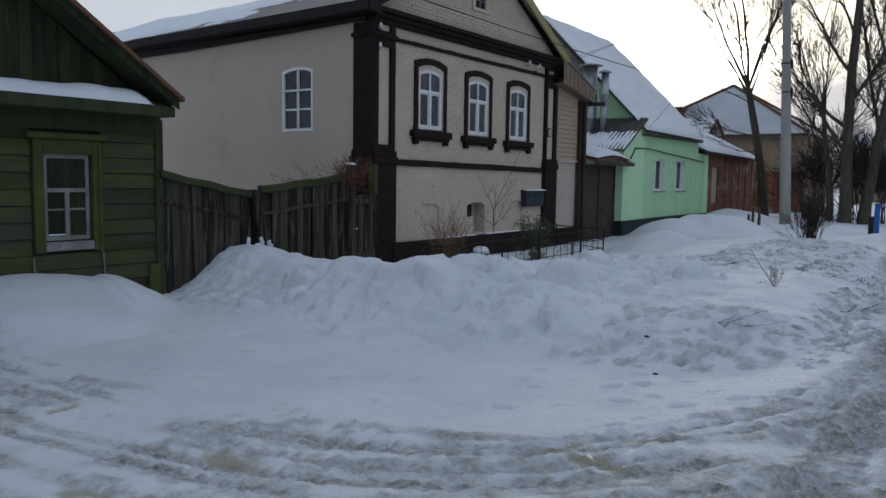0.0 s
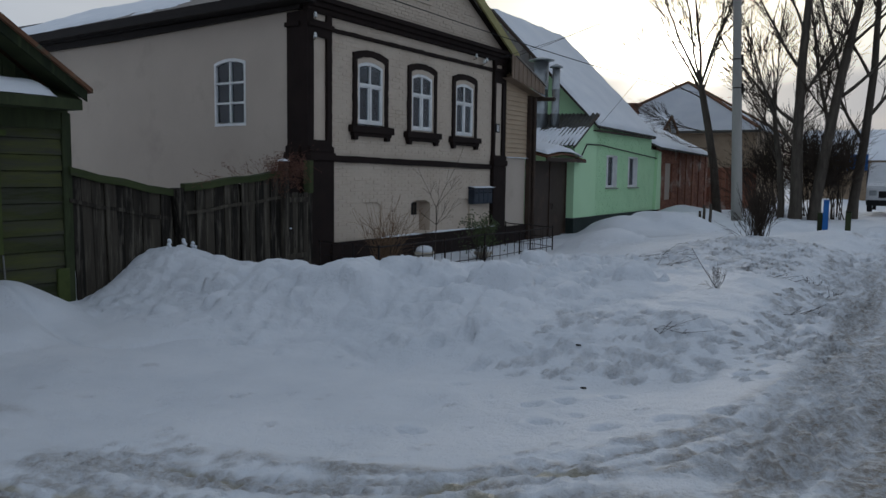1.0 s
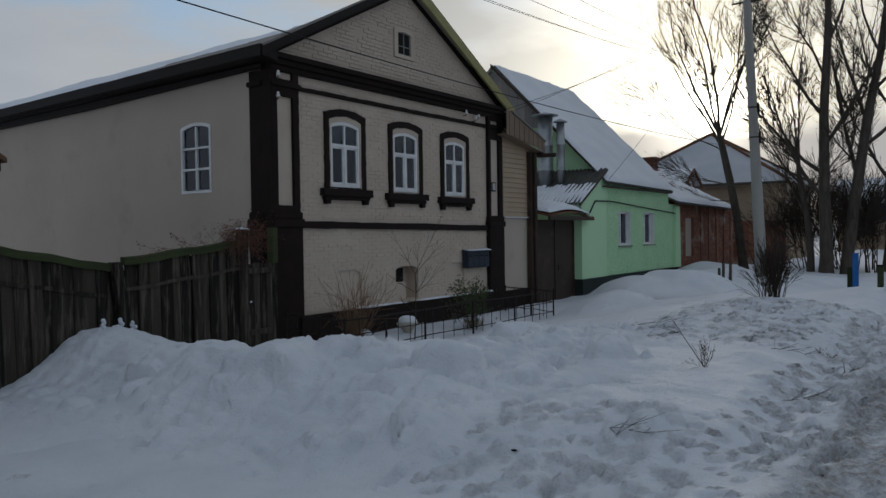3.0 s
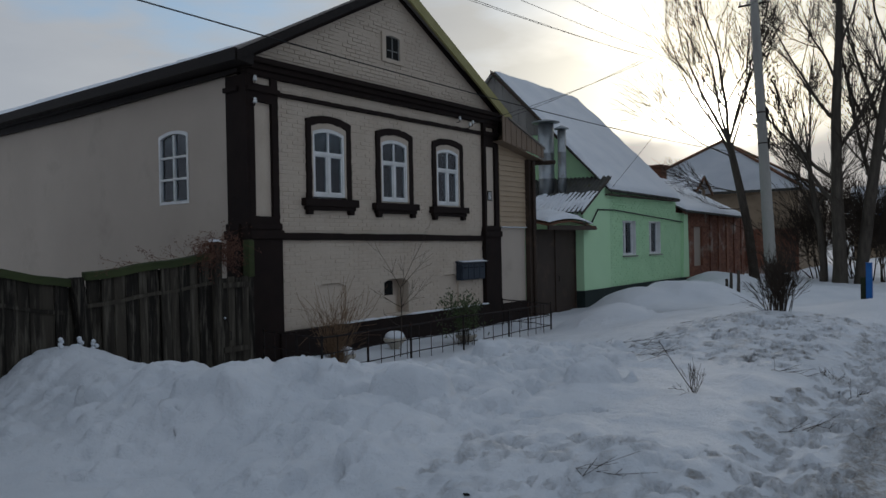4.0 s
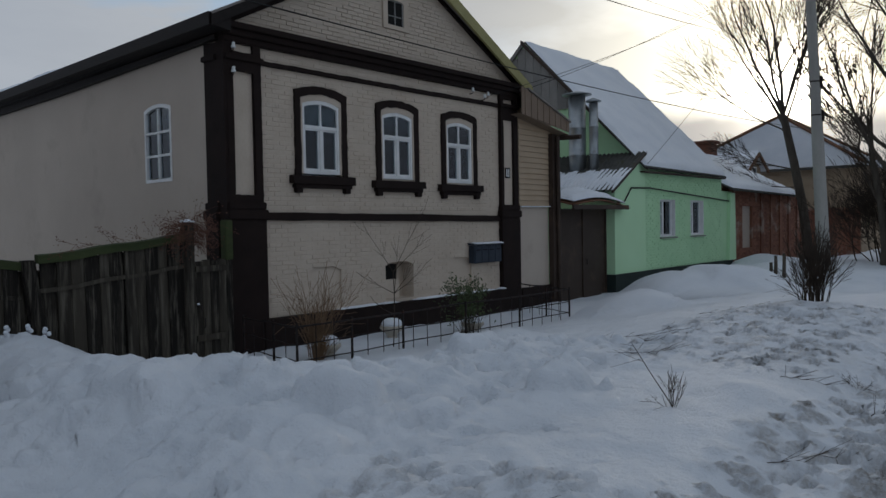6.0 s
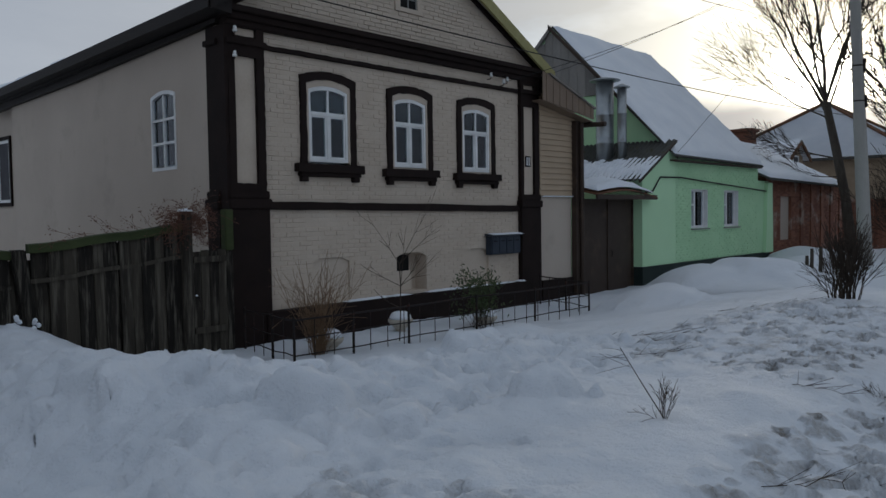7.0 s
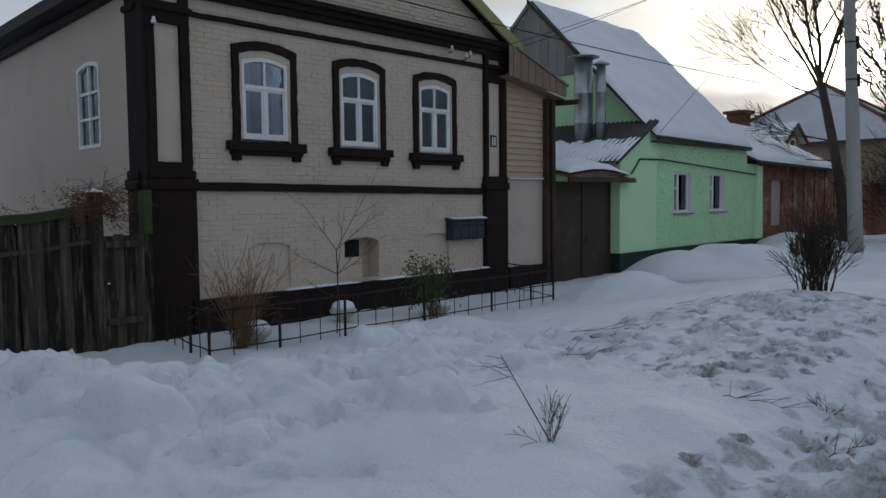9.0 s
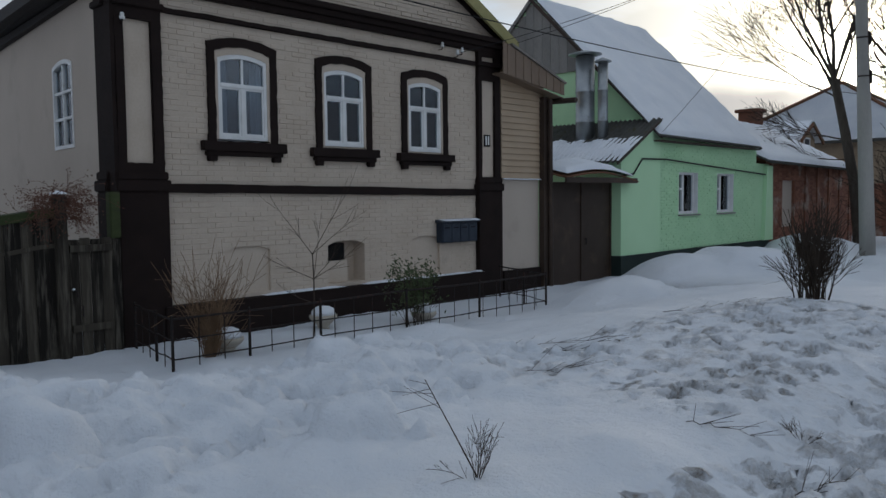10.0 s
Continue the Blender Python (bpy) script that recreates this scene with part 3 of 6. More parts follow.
def clods_and_dents(gx, gy, z, dirt):
    """Broken lumps heaped on one another, and footmarks pressed in: crisp where they meet."""
    r = random.Random(77)
    flat_z = z.copy()
    # three blocks of hard snow thrown up on the heap
    jobs = [(-5.35, 9.9, 0.34, 0.85, 1, 0.0, 0.4, 0.7), (-4.18, 11.4, 0.30, 0.75, 1, 0.0, 1.2, 0.8), (-6.25, 12.75, 0.32, 0.7, 1, 0.0, 0.7, 0.8), (-6.7, 13.7, 0.26, 0.6, 1, 0.0, 2.0, 0.8)]
    # count, x range, y range, radius range, height share, sign, dirt
    for count, xa, xb, ya, yb, ra, rb, share, sign, soil in (
            (120, -7.8, -4.6, 9.7, 14.2, 0.08, 0.22, 0.55, 1, 0.0), (320, -7.8, -4.4, 9.8, 14.4, 0.035, 0.10, 0.8, 1, 0.0), (170, -7.6, -4.2, 9.6, 14.6, 0.05, 0.12, 0.75, -1, 0.0),
            (60, -10.6, -4.6, 8.2, 9.9, 0.08, 0.24, 0.45, 1, 0.0), (90, -11.0, -3.2, 7.9, 9.8, 0.03, 0.09, 0.6, 1, 0.0), (150, -11.0, -2.8, 7.7, 10.4, 0.04, 0.11, 0.55, -1, 0.0),
            (90, -4.3, -2.6, 7.9, 9.4, 0.04, 0.12, 0.5, 1, 0.25), (90, -4.3, -2.4, 7.8, 9.6, 0.04, 0.09, 0.6, -1, 0.3),
            (110, -2.66, -2.26, 8.6, 21.0, 0.03, 0.09, 0.4, 1, 0.15), (34, -2.55, -2.35, 9.0, 20.0, 0.04, 0.09, 0.6, -1, 0.9), (300, -2.5, -2.0, 8.6, 20.0, 0.02, 0.06, 0.7, 1, 0.5),
            (420, -5.0, -2.7, 13.2, 18.2, 0.04, 0.085, 1.0, -1, 0.75), (300, -5.0, -2.7, 13.0, 18.5, 0.025, 0.06, 0.6, 1, 0.15),
            (260, -2.3, -1.6, 8.8, 20.0, 0.05, 0.12, 0.7, -1, 0.5), (420, -2.3, -0.8, 6.5, 19.0, 0.02, 0.05, 0.7, 1, 0.5),
            (80, -9.0, -2.4, 3.4, 7.2, 0.03, 0.07, 0.4, -1, 0.2), (160, -8.5, -1.8, 2.6, 5.2, 0.02, 0.04, 0.5, 1, 0.3),
            (40, -8.5, -3.0, 12.0, 20.0, 0.04, 0.09, 0.5, -1, 0.0), (50, -9.0, -5.0, 15.0, 22.0, 0.05, 0.14, 0.35, 1, 0.0)):
        for _ in range(count):
            jobs.append((r.uniform(xa, xb), r.uniform(ya, yb), ra + (rb - ra) * r.random() ** 2, share * r.uniform(0.6, 1.2), sign, soil * r.random(), r.uniform(0, 3.1), r.uniform(0.65, 1.0)))
    for cx, cy, rad, share, sign, soil, spin, squash in jobs:
        i0, i1 = np.searchsorted(gx, (cx - rad * 1.5, cx + rad * 1.5))
        j0, j1 = np.searchsorted(gy, (cy - rad * 1.5, cy + rad * 1.5))
        if i1 - i0 < 2 or j1 - j0 < 2:
            continue
        xx, yy = np.meshgrid(gx[i0:i1] - cx, gy[j0:j1] - cy)
        u, v = xx * math.cos(spin) + yy * math.sin(spin), (yy * math.cos(spin) - xx * math.sin(spin)) / squash
        d = np.sqrt(u * u + v * v) / rad * (1 + 0.55 * value_noise(xx + cx, yy + cy, rad * 0.8, 61) + 0.5 * value_noise(xx + cx, yy + cy, rad * 0.33, 62))
        win = z[j0:j1, i0:i1]
        ground_at = float(np.median(flat_z[j0:j1, i0:i1]))
        dome = np.clip(1 - d ** 3, 0, 1) ** 0.6
        knobs = 0.05 * value_noise(xx + cx, yy + cy, 0.15, 63) + 0.025 * value_noise(xx + cx, yy + cy, 0.07, 64)
        dome = dome + knobs / rad * min(1.0, rad / 0.15) * (dome > 0)
        if sign > 0:
            np.maximum(win, np.where(d < 1, ground_at - rad * 0.25 + rad * (share + 0.25) * dome, -9), out=win)
        else:
            win -= rad * share * np.clip(1.15 - d * d, 0, 1) ** 0.7
            win += rad * 0.18 * np.exp(-((d - 1.2) / 0.22) ** 2)
        np.maximum(dirt[j0:j1, i0:i1], soil * (d < 1.1), out=dirt[j0:j1, i0:i1])


def spread(parts):
    out = [parts[0][0]]
    for lo, hi, d in parts:
        n = max(1, round((hi - lo) / d))
        out += [lo + (hi - lo) * (i + 1) / n for i in range(n)]
    return np.array(out)


SNOW = {}


def ground():
    gx = spread([(-900, -200, 140), (-200, -60, 28), (-60, -20, 5), (-20, -11.8, 0.5), (-11.8, -6.5, 0.045), (-6.5, -1.2, 0.026), (-1.2, 0.4, 0.04), (0.4, 2, 0.1), (2, 8, 0.4), (8, 40, 4), (40, 200, 32), (200, 900, 140)])
    gy = spread([(-900, -200, 140), (-200, -40, 32), (-40, -4, 4), (-4, 2, 0.4), (2, 9, 0.027), (9, 15, 0.032), (15, 19, 0.05), (19, 30, 0.11), (30, 46, 0.25), (46, 80, 2), (80, 240, 20), (240, 1500, 180)])
    xx, yy = np.meshgrid(gx, gy)
    z, dirt, ice = ground_height(xx, yy)
    clods_and_dents(gx, gy, z, dirt)
    SNOW.update(x=gx, y=gy, z=z)
    ny, nx = xx.shape
    me = bpy.data.meshes.new("ground")
    co = np.stack([xx, yy, z], axis=-1).reshape(-1, 3)
    i = np.arange(ny * nx).reshape(ny, nx)
    quads = np.stack([i[:-1, :-1], i[:-1, 1:], i[1:, 1:], i[1:, :-1]], axis=-1).reshape(-1, 4)
    me.vertices.add(len(co))
    me.vertices.foreach_set("co", co.ravel())
    me.loops.add(quads.size)
    me.loops.foreach_set("vertex_index", quads.ravel().astype(np.int32))
    me.polygons.add(len(quads))
    me.polygons.foreach_set("loop_start", (np.arange(len(quads)) * 4).astype(np.int32))
    me.polygons.foreach_set("loop_total", np.full(len(quads), 4, dtype=np.int32))
    me.update()
    me.validate()
    for name, values in (("dirt", dirt), ("ice", ice)):
        me.attributes.new(name, "FLOAT", "POINT").data.foreach_set("value", values.ravel().astype(np.float32))
    me.polygons.foreach_set("use_smooth", np.ones(len(quads), dtype=bool))
    me.materials.append(M["ground_snow"])
    return tagged(new("ground", me), "trodden white snow with banks, ruts and dirty ice", "ground", kind="structure")


ground()


def level(x, y):
    """Height of the snow at one place."""
    gx, gy, z = SNOW["x"], SNOW["y"], SNOW["z"]
    i, j = int(np.searchsorted(gx, x)), int(np.searchsorted(gy, y))
    fx, fy = (x - gx[i - 1]) / (gx[i] - gx[i - 1]), (y - gy[j - 1]) / (gy[j] - gy[j - 1])
    lo, hi = z[j - 1, i - 1] * (1 - fx) + z[j - 1, i] * fx, z[j, i - 1] * (1 - fx) + z[j, i] * fx
    return float(lo * (1 - fy) + hi * fy)


# ---- the two-tone brick house ----
FX = -11.22        # face of the street front
SY = 12.93         # face of the side wall
RIDGE_Y, RIDGE_Z, EAVE_Z = 16.93, 7.10, 4.84
SILLS = (14.91, 16.87, 18.80)
house = thing("brick_house", (-15.5, 16.9, -0.6), "cream-painted brick house with dark brown trim and arched windows", "house")
holes = [(c - 0.47, c + 0.47, 2.46, 3.88) for c in SILLS]
niches = [(14.93, 0.40, 0.04), (16.88, 0.40, 0.30), (18.80, 0.38, 0.05)]
holes += [(c - h, c + h, 0.12, 0.86) for c, h, _ in niches]
front_wall = part("street_wall", wall_grid(FX - 0.45, FX, 13.0, 20.9, -0.7, 4.75, holes), "cream", house, "cream-painted brick wall")
part("gable_wall", prism([(13.0, 4.75), (20.9, 4.75), (20.9, 4.95), (RIDGE_Y, RIDGE_Z - 0.12), (13.0, 4.98)], FX - 0.40, FX - 0.01), "cream", house)
WX0, WX1 = -13.92, -12.94
TURN_IN = 0.062    # the side wall runs back at a slight angle


def skew(bm, pivot=FX, z_drop=0.0):
    """Turns what is built square to the side wall into its true line."""
    for v in bm.verts:
        v.co.y += TURN_IN * (pivot - v.co.x)
    return bm


part("side_wall", skew(wall_grid(-22.4, -11.45, SY, SY + 0.4, -0.7, 4.62, [(WX0, WX1, 2.42, 3.78)], "y")), "plaster", house, "smooth cream plaster wall")
part("rear_wall", box(-24.2, -23.8, 14.1, 20.9, -0.7, 4.9), "plaster", house)
part("far_wall", box(-24, FX - 0.46, 20.55, 20.9, -0.7, 4.9), "plaster", house)
# Floor, ceiling and inner wall are coloured dark, so the room's shade is painted.
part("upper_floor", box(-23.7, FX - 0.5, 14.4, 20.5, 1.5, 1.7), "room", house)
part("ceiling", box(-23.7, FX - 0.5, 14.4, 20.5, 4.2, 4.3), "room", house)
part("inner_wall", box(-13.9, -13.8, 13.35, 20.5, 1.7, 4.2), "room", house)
for c, h, depth in niches:
    part("niche_back", prism(arch(c, h, 0.10, 0.78, 0.09), FX - depth - 0.06, FX - depth), "cream", house)
    part("niche_head", ring([(c - h - 0.01, 0.78), *[(c - h - 0.01 + (2 * h + 0.02) * i / 8, 0.87) for i in range(9)], (c + h + 0.01, 0.78)], arch(c, h, 0.78, 0.78, 0.09), FX - 0.3, FX - 0.002, closed=False), "cream", house)
c = 16.88
# Solid near-black block; the darkness of the cellar hole is its colour.
part("cellar_vent", box(FX - 0.32, FX - 0.18, c - 0.38, c + 0.09, 0.50, 0.80), "black", house, "solid black block painted as the dark cellar opening")
part("vent_block", box(FX - 0.30, FX - 0.13, c - 0.39, c + 0.12, 0.12, 0.50, bevel=0.01), "cream", house)


def pilaster(y0, y1, wrap, inset, panel, cap):
    """Brown corner pilaster with a recessed cream panel, on a pedestal."""
    x1 = FX + 0.085
    p0, p1 = y0 + inset[0], y1 - inset[1]
    b = wall_grid(FX - 0.1, x1, y0, y1, 1.72, 4.50, [(p0, p1, *panel), (p0, p1, *cap)])
    post = part("pilaster", ragged(b), "brown", house, "dark brown pilaster")
    if wrap:
        part("pilaster_return", box(-11.66, x1 - 0.002, SY - 0.055, y0, 1.72, 4.50), "brown", post)
        part("pilaster_return", box(-11.66, FX - 0.1, y0, SY + 0.1, 1.72, 4.50), "brown", post)
    part("pilaster_panel", box(FX - 0.1, FX + 0.03, p0, p1, *panel), "cream", post)
    part("pilaster_panel", box(FX - 0.1, FX + 0.03, p0, p1, *cap), "cream", post)
    for name, out, za, zb, bv in (("pedestal", 0.03, -0.7, 1.70, 0.01), ("pedestal_cap", 0.06, 1.70, 1.86, 0.015), ("pedestal_top", 0.035, 1.86, 1.98, 0.015), ("necking", 0.04, 4.22, 4.31, 0.012)):
        part(name, box(FX - 0.1, x1 + out, y0 - out, y1 + out, za, zb, bevel=bv), "brown", house)
        if wrap:
            part(name, box(-11.66 - out, FX - 0.1, SY - 0.055 - out, SY + 0.1, za, zb, bevel=bv), "brown", house)


pilaster(12.93, 13.59, True, (0.12, 0.15), (2.095, 4.055), (4.36, 4.49))
pilaster(20.25, 20.92, False, (0.10, 0.175), (1.985, 3.94), (4.30, 4.42))
b = ragged(box(FX - 0.05, FX + 0.06, 13.62, 20.22, 1.69, 1.815))
for v in b.verts:
    v.co.z -= 0.0115 * (v.co.y - 13.6)
part("storey_band", b, "brown", house)
part("string_course", ragged(box(FX - 0.05, FX + 0.05, 13.585, 20.255, 4.215, 4.295)), "brown", house)
for out, z in ((0.0, 4.50), (0.05, 4.60), (0.11, 4.70)):
    part("cornice", box(FX - 0.05, FX + 0.10 + out, 12.88 - out / 2, 20.95 + out / 2, z, z + 0.10, bevel=0.012), "brown", house, "dark brown cornice step")
for out, z in ((0.10, 4.45), (0.20, 4.60)):
    b = prism([(-24, z), (-17.5, z), (FX - 0.08, z + 0.09), (FX - 0.08, z + 0.16), (-24, z + 0.15)], SY - out, SY + 0.05, "y")
    part("side_cornice", skew(b), "eave", house)
b = box(FX - 0.05, FX + 0.16, 13.5, 20.35, -0.7, 0.06, bevel=0.01)
part("plinth", b, "brown", house, "dark painted plinth")
part("plinth_snow", snow_cover([(FX + 0.17, 13.6, 0.06), (FX + 0.17, 20.3, 0.06), (FX, 20.3, 0.06), (FX, 13.6, 0.06)], 160, 4, 0.03, 0.42, 3.0), "snow", house, "strip of snow", True)


def arched_window(c, n):
    """White casement with a flat arch in a brown surround, on a bracketed sill."""
    s = part("window", ragged(ring(arch(c, 0.60, 2.44, 3.92, 0.10), arch(c, 0.475, 2.44, 3.80, 0.085), FX - 0.02, FX + 0.045, closed=False)), "brown", house, "white arched casement window in a dark brown surround")
    WF = FX + 0.100
    part("reveal", ring(arch(c, 0.49, 2.44, 3.81, 0.085), arch(c, 0.425, 2.50, 3.70, 0.08), WF - 0.13, WF - 0.075, closed=False), "cream", s)
    part("frame", ring(arch(c, 0.43, 2.49, 3.70, 0.08), arch(c, 0.375, 2.55, 3.645, 0.07), WF - 0.15, WF - 0.085), "white", s, "white peeling frame")
    part("transom", box(WF - 0.145, WF - 0.08, c - 0.375, c + 0.375, 3.27, 3.335, bevel=0.008), "white", s)
    part("mullion", box(WF - 0.144, WF - 0.082, c - 0.035, c + 0.035, 2.55, 3.27, bevel=0.008), "white", s)
    part("mullion", box(WF - 0.143, WF - 0.09, c - 0.018, c + 0.018, 3.335, 3.71), "white", s)
    for y0, y1, z0, z1 in ((c - 0.375, c - 0.035, 2.55, 3.27), (c + 0.035, c + 0.375, 2.55, 3.27)):
        part("sash", ring([(y0, z0), (y0, z1), (y1, z1), (y1, z0)], [(y0 + 0.028, z0 + 0.035), (y0 + 0.028, z1 - 0.025), (y1 - 0.028, z1 - 0.025), (y1 - 0.028, z0 + 0.035)], WF - 0.135, WF - 0.10), "white", s)
        part("pane", box(WF - 0.122, WF - 0.118, y0 + 0.02, y1 - 0.02, z0 + 0.02, z1 - 0.02), "glass", s).visible_shadow = False
    for y0, y1 in ((c - 0.375, c - 0.018), (c + 0.018, c + 0.375)):
        part("pane", box(WF - 0.122, WF - 0.118, y0, y1, 3.335, 3.70), "glass", s).visible_shadow = False
    b = box(FX - 0.10, FX + 0.13, c - 0.72, c + 0.71, 2.31, 2.45)
    part("sill", ragged(b), "brown", s, "dark brown sill on brackets")
    part("sill_moulding", box(FX - 0.10, FX + 0.10, c - 0.66, c + 0.66, 2.235, 2.31, bevel=0.012), "brown", s)
    for e in (-0.56, 0.56):
        part("bracket", box(FX - 0.02, FX + 0.09, c + e - 0.07, c + e + 0.07, 2.155, 2.24, bevel=0.01), "brown", s)
    rnd = random.Random(n)
    for side in (-1, 1):
        cloth = bmesh.new()
        lo, hi = [], []
        for i in range(25):
            y = c + side * (0.44 - i / 24 * ((0.20, 0.26, 0.17)[n] + 0.06 * rnd.random()))
            x = FX - 0.10 + 0.015 * math.sin(i * 1.6 + n)
            lo.append(cloth.verts.new((x, y, 2.42)))
            hi.append(cloth.verts.new((x, y, 3.88)))
        for i in range(24):
            cloth.faces.new((lo[i], lo[i + 1], hi[i + 1], hi[i]))
        bmesh.ops.solidify(cloth, geom=cloth.faces[:], thickness=0.004)
        part("curtain", cloth, "curtain", s, "pale gathered curtain")
    part("net_curtain", box(FX - 0.34, FX - 0.33, c - 0.45, c + 0.45, 2.42, (2.62, 2.80, 2.55)[n]), "curtain", s)
    return s


for n, c in enumerate(SILLS):
    arched_window(c, n).location.z -= 0.025 * n

# side window with six panes
x0, x1 = WX0, WX1
xc, hw = (x0 + x1) / 2, (x1 - x0) / 2
s = part("window", skew(ring(arch(xc, hw, 2.40, 3.695, 0.08), arch(xc, hw - 0.05, 2.455, 3.64, 0.075), SY - 0.012, SY + 0.09, "y")), "white", house, "white six-paned window with a flat arch")
part("spandrel", skew(ring([(x0, 3.695), *[(x0 + (x1 - x0) * i / 8, 3.785) for i in range(9)], (x1, 3.695)], arch(xc, hw - 0.005, 3.695, 3.695, 0.08), SY + 0.002, SY + 0.2, "y", closed=False)), "plaster", s)
part("mullion", skew(box(xc - 0.022, xc + 0.022, SY, SY + 0.07, 2.46, 3.70)), "white", s)
for z in (2.87, 3.28):
    part("glazing_bar", skew(box(x0 + 0.05, x1 - 0.05, SY + 0.003, SY + 0.067, z - 0.02, z + 0.02)), "white", s)
for i in range(2):
    for j in range(3):
        a = x0 + 0.05 + i * (hw - 0.03)
        part("pane", skew(box(a, a + hw - 0.07, SY + 0.04, SY + 0.044, (2.48, 2.88, 3.28)[j], (2.85, 3.26, 3.71)[j])), "glass", s).visible_shadow = False
part("net_curtain", skew(box(x0, x1, SY + 0.24, SY + 0.25, 2.40, 3.78)), "curtain", s)

# roof: ribbed tin on two slopes, half under snow
OUT = 0.36
rib = lambda u, v: 0.012 * (abs(math.sin(u * math.pi * 64)) > 0.93) - v * dip(u)
FR, BK = FX + 0.26, -24.4
dip = lambda u: float(np.interp(BK + u * (FR - BK), [-24.4, -20, -15, -12.6, -10.96], [0.72, 0.66, 0.52, 0.45, 0.0]))
south = [(BK, SY - OUT + TURN_IN * (FX - BK), EAVE_Z), (FR, SY - OUT, EAVE_Z), (FR, RIDGE_Y, RIDGE_Z), (BK, RIDGE_Y, RIDGE_Z)]
north = [(FR, 21.3, EAVE_Z - 0.06), (BK, 21.3, EAVE_Z - 0.06), (BK, RIDGE_Y, RIDGE_Z), (FR, RIDGE_Y, RIDGE_Z)]
part("roof_slope", sheet(south, 512, 2, rib, 0.03), "tin", house, "ribbed tin roof")
part("roof_slope", sheet(north, 512, 2, lambda u, v: rib(1 - u, v) - v * dip(1 - u), 0.03), "tin", house, "ribbed tin roof")
part("roof_snow", snow_cover(south, 150, 40, 0.09, 0.62, 5.0, 0.015, lambda u, v: 1.3 - 2.4 * u + 0.5 * v - 0.5 * (v < 0.06), lambda u, v: -v * dip(u)), "snow", house, "patchy snow", True)
part("fascia", skew(box(BK, FR - 0.02, SY - OUT - 0.02, SY - OUT + 0.02, EAVE_Z - 0.19, EAVE_Z + 0.01)), "eave", house)
part("soffit", skew(prism([(SY - OUT, EAVE_Z - 0.17), (SY - OUT, EAVE_Z - 0.04), (SY + 0.02, EAVE_Z + 0.12), (SY + 0.02, 4.62)], BK, FR - 0.02)), "eave", house)


def rake(y0, z0, y1, z1, drop, x0, x1, colour, name, label=""):
    part(name, prism([(y0, z0 - drop), (y1, z1 - drop), (y1, z1), (y0, z0)], x0, x1), colour, house, label)


rake(SY - OUT, EAVE_Z, RIDGE_Y, RIDGE_Z, 0.20, FR - 0.04, FR, "eave", "bargeboard", "dark bargeboard")
rake(21.3, EAVE_Z - 0.06, RIDGE_Y, RIDGE_Z, 0.25, FR - 0.035, FR + 0.02, "yellow", "bargeboard", "ochre bargeboard")
rake(SY - OUT, EAVE_Z - 0.035, RIDGE_Y, RIDGE_Z - 0.035, 0.05, FX - 0.02, FR - 0.045, "eave", "rake_soffit")
rake(21.3, EAVE_Z - 0.095, RIDGE_Y, RIDGE_Z - 0.035, 0.05, FX - 0.02, FR - 0.045, "eave", "rake_soffit")
rake(SY - OUT + 0.2, EAVE_Z - 0.02, RIDGE_Y, RIDGE_Z - 0.14, 0.16, FX - 0.02, FX + 0.05, "brown", "rake_moulding")
rake(21.1, EAVE_Z - 0.02, RIDGE_Y, RIDGE_Z - 0.12, 0.10, FX - 0.02, FX + 0.05, "brown", "rake_moulding")

# attic window
c, z0, z1 = 16.88, 5.43, 5.98
s = part("window", ring(arch(c, 0.35, z0 - 0.06, z1, 0.06), arch(c, 0.23, z0 + 0.02, z1 - 0.08, 0.04), FX - 0.03, FX + 0.035), "cream", house, "small attic window in a cream surround")
# Black slab paints the attic's dark inside; no real shaft is cut here.
part("shaft", box(FX - 0.04, FX + 0.002, c - 0.24, c + 0.24, z0, z1 - 0.03), "black", s)
part("frame", ring([(c - 0.23, z0), (c - 0.23, z1 - 0.04), (c + 0.23, z1 - 0.04), (c + 0.23, z0)], [(c - 0.20, z0 + 0.03), (c - 0.20, z1 - 0.07), (c + 0.20, z1 - 0.07), (c + 0.20, z0 + 0.03)], FX - 0.02, FX + 0.012), "oldwhite", s)
part("mullion", box(FX - 0.02, FX + 0.01, c - 0.015, c + 0.015, z0, z1 - 0.04), "oldwhite", s)
part("glazing_bar", box(FX - 0.02, FX + 0.009, c - 0.18, c + 0.18, z0 + 0.19, z0 + 0.21), "oldwhite", s)

# letter boxes, number plate and insulators on the front
lb = thing("letter_box", (FX, 19.68, 0.68), "dark blue tin letter boxes on the brick wall", "letter box")
part("body", box(FX + 0.004, FX + 0.16, 19.08, 20.10, 0.70, 1.09, bevel=0.01), "mailbox", lb)
part("lid", prism([(FX + 0.004, 1.095), (FX + 0.20, 1.095), (FX + 0.20, 1.115), (FX + 0.004, 1.15)], 19.05, 20.13, "y"), "mailbox", lb)
for i in range(4):
    d = part("door", box(FX + 0.162, FX + 0.172, 19.11 + i * 0.245, 19.33 + i * 0.245, 0.73, 1.05), "mailbox", lb)
    part("slot", box(FX + 0.173, FX + 0.176, 19.15 + i * 0.245, 19.29 + i * 0.245, 0.98, 1.0), "black", d)
part("snow", snow_cover([(FX + 0.20, 19.14, 1.117), (FX + 0.20, 20.18, 1.117), (FX + 0.01, 20.18, 1.15), (FX + 0.01, 19.14, 1.15)], 30, 5, 0.018, 0.3, 8.0, 0.004), "snow", lb)
npl = thing("number_plate", (FX + 0.03, 20.55, 2.7), "small dark plate with two white marks on the pilaster", "sign")
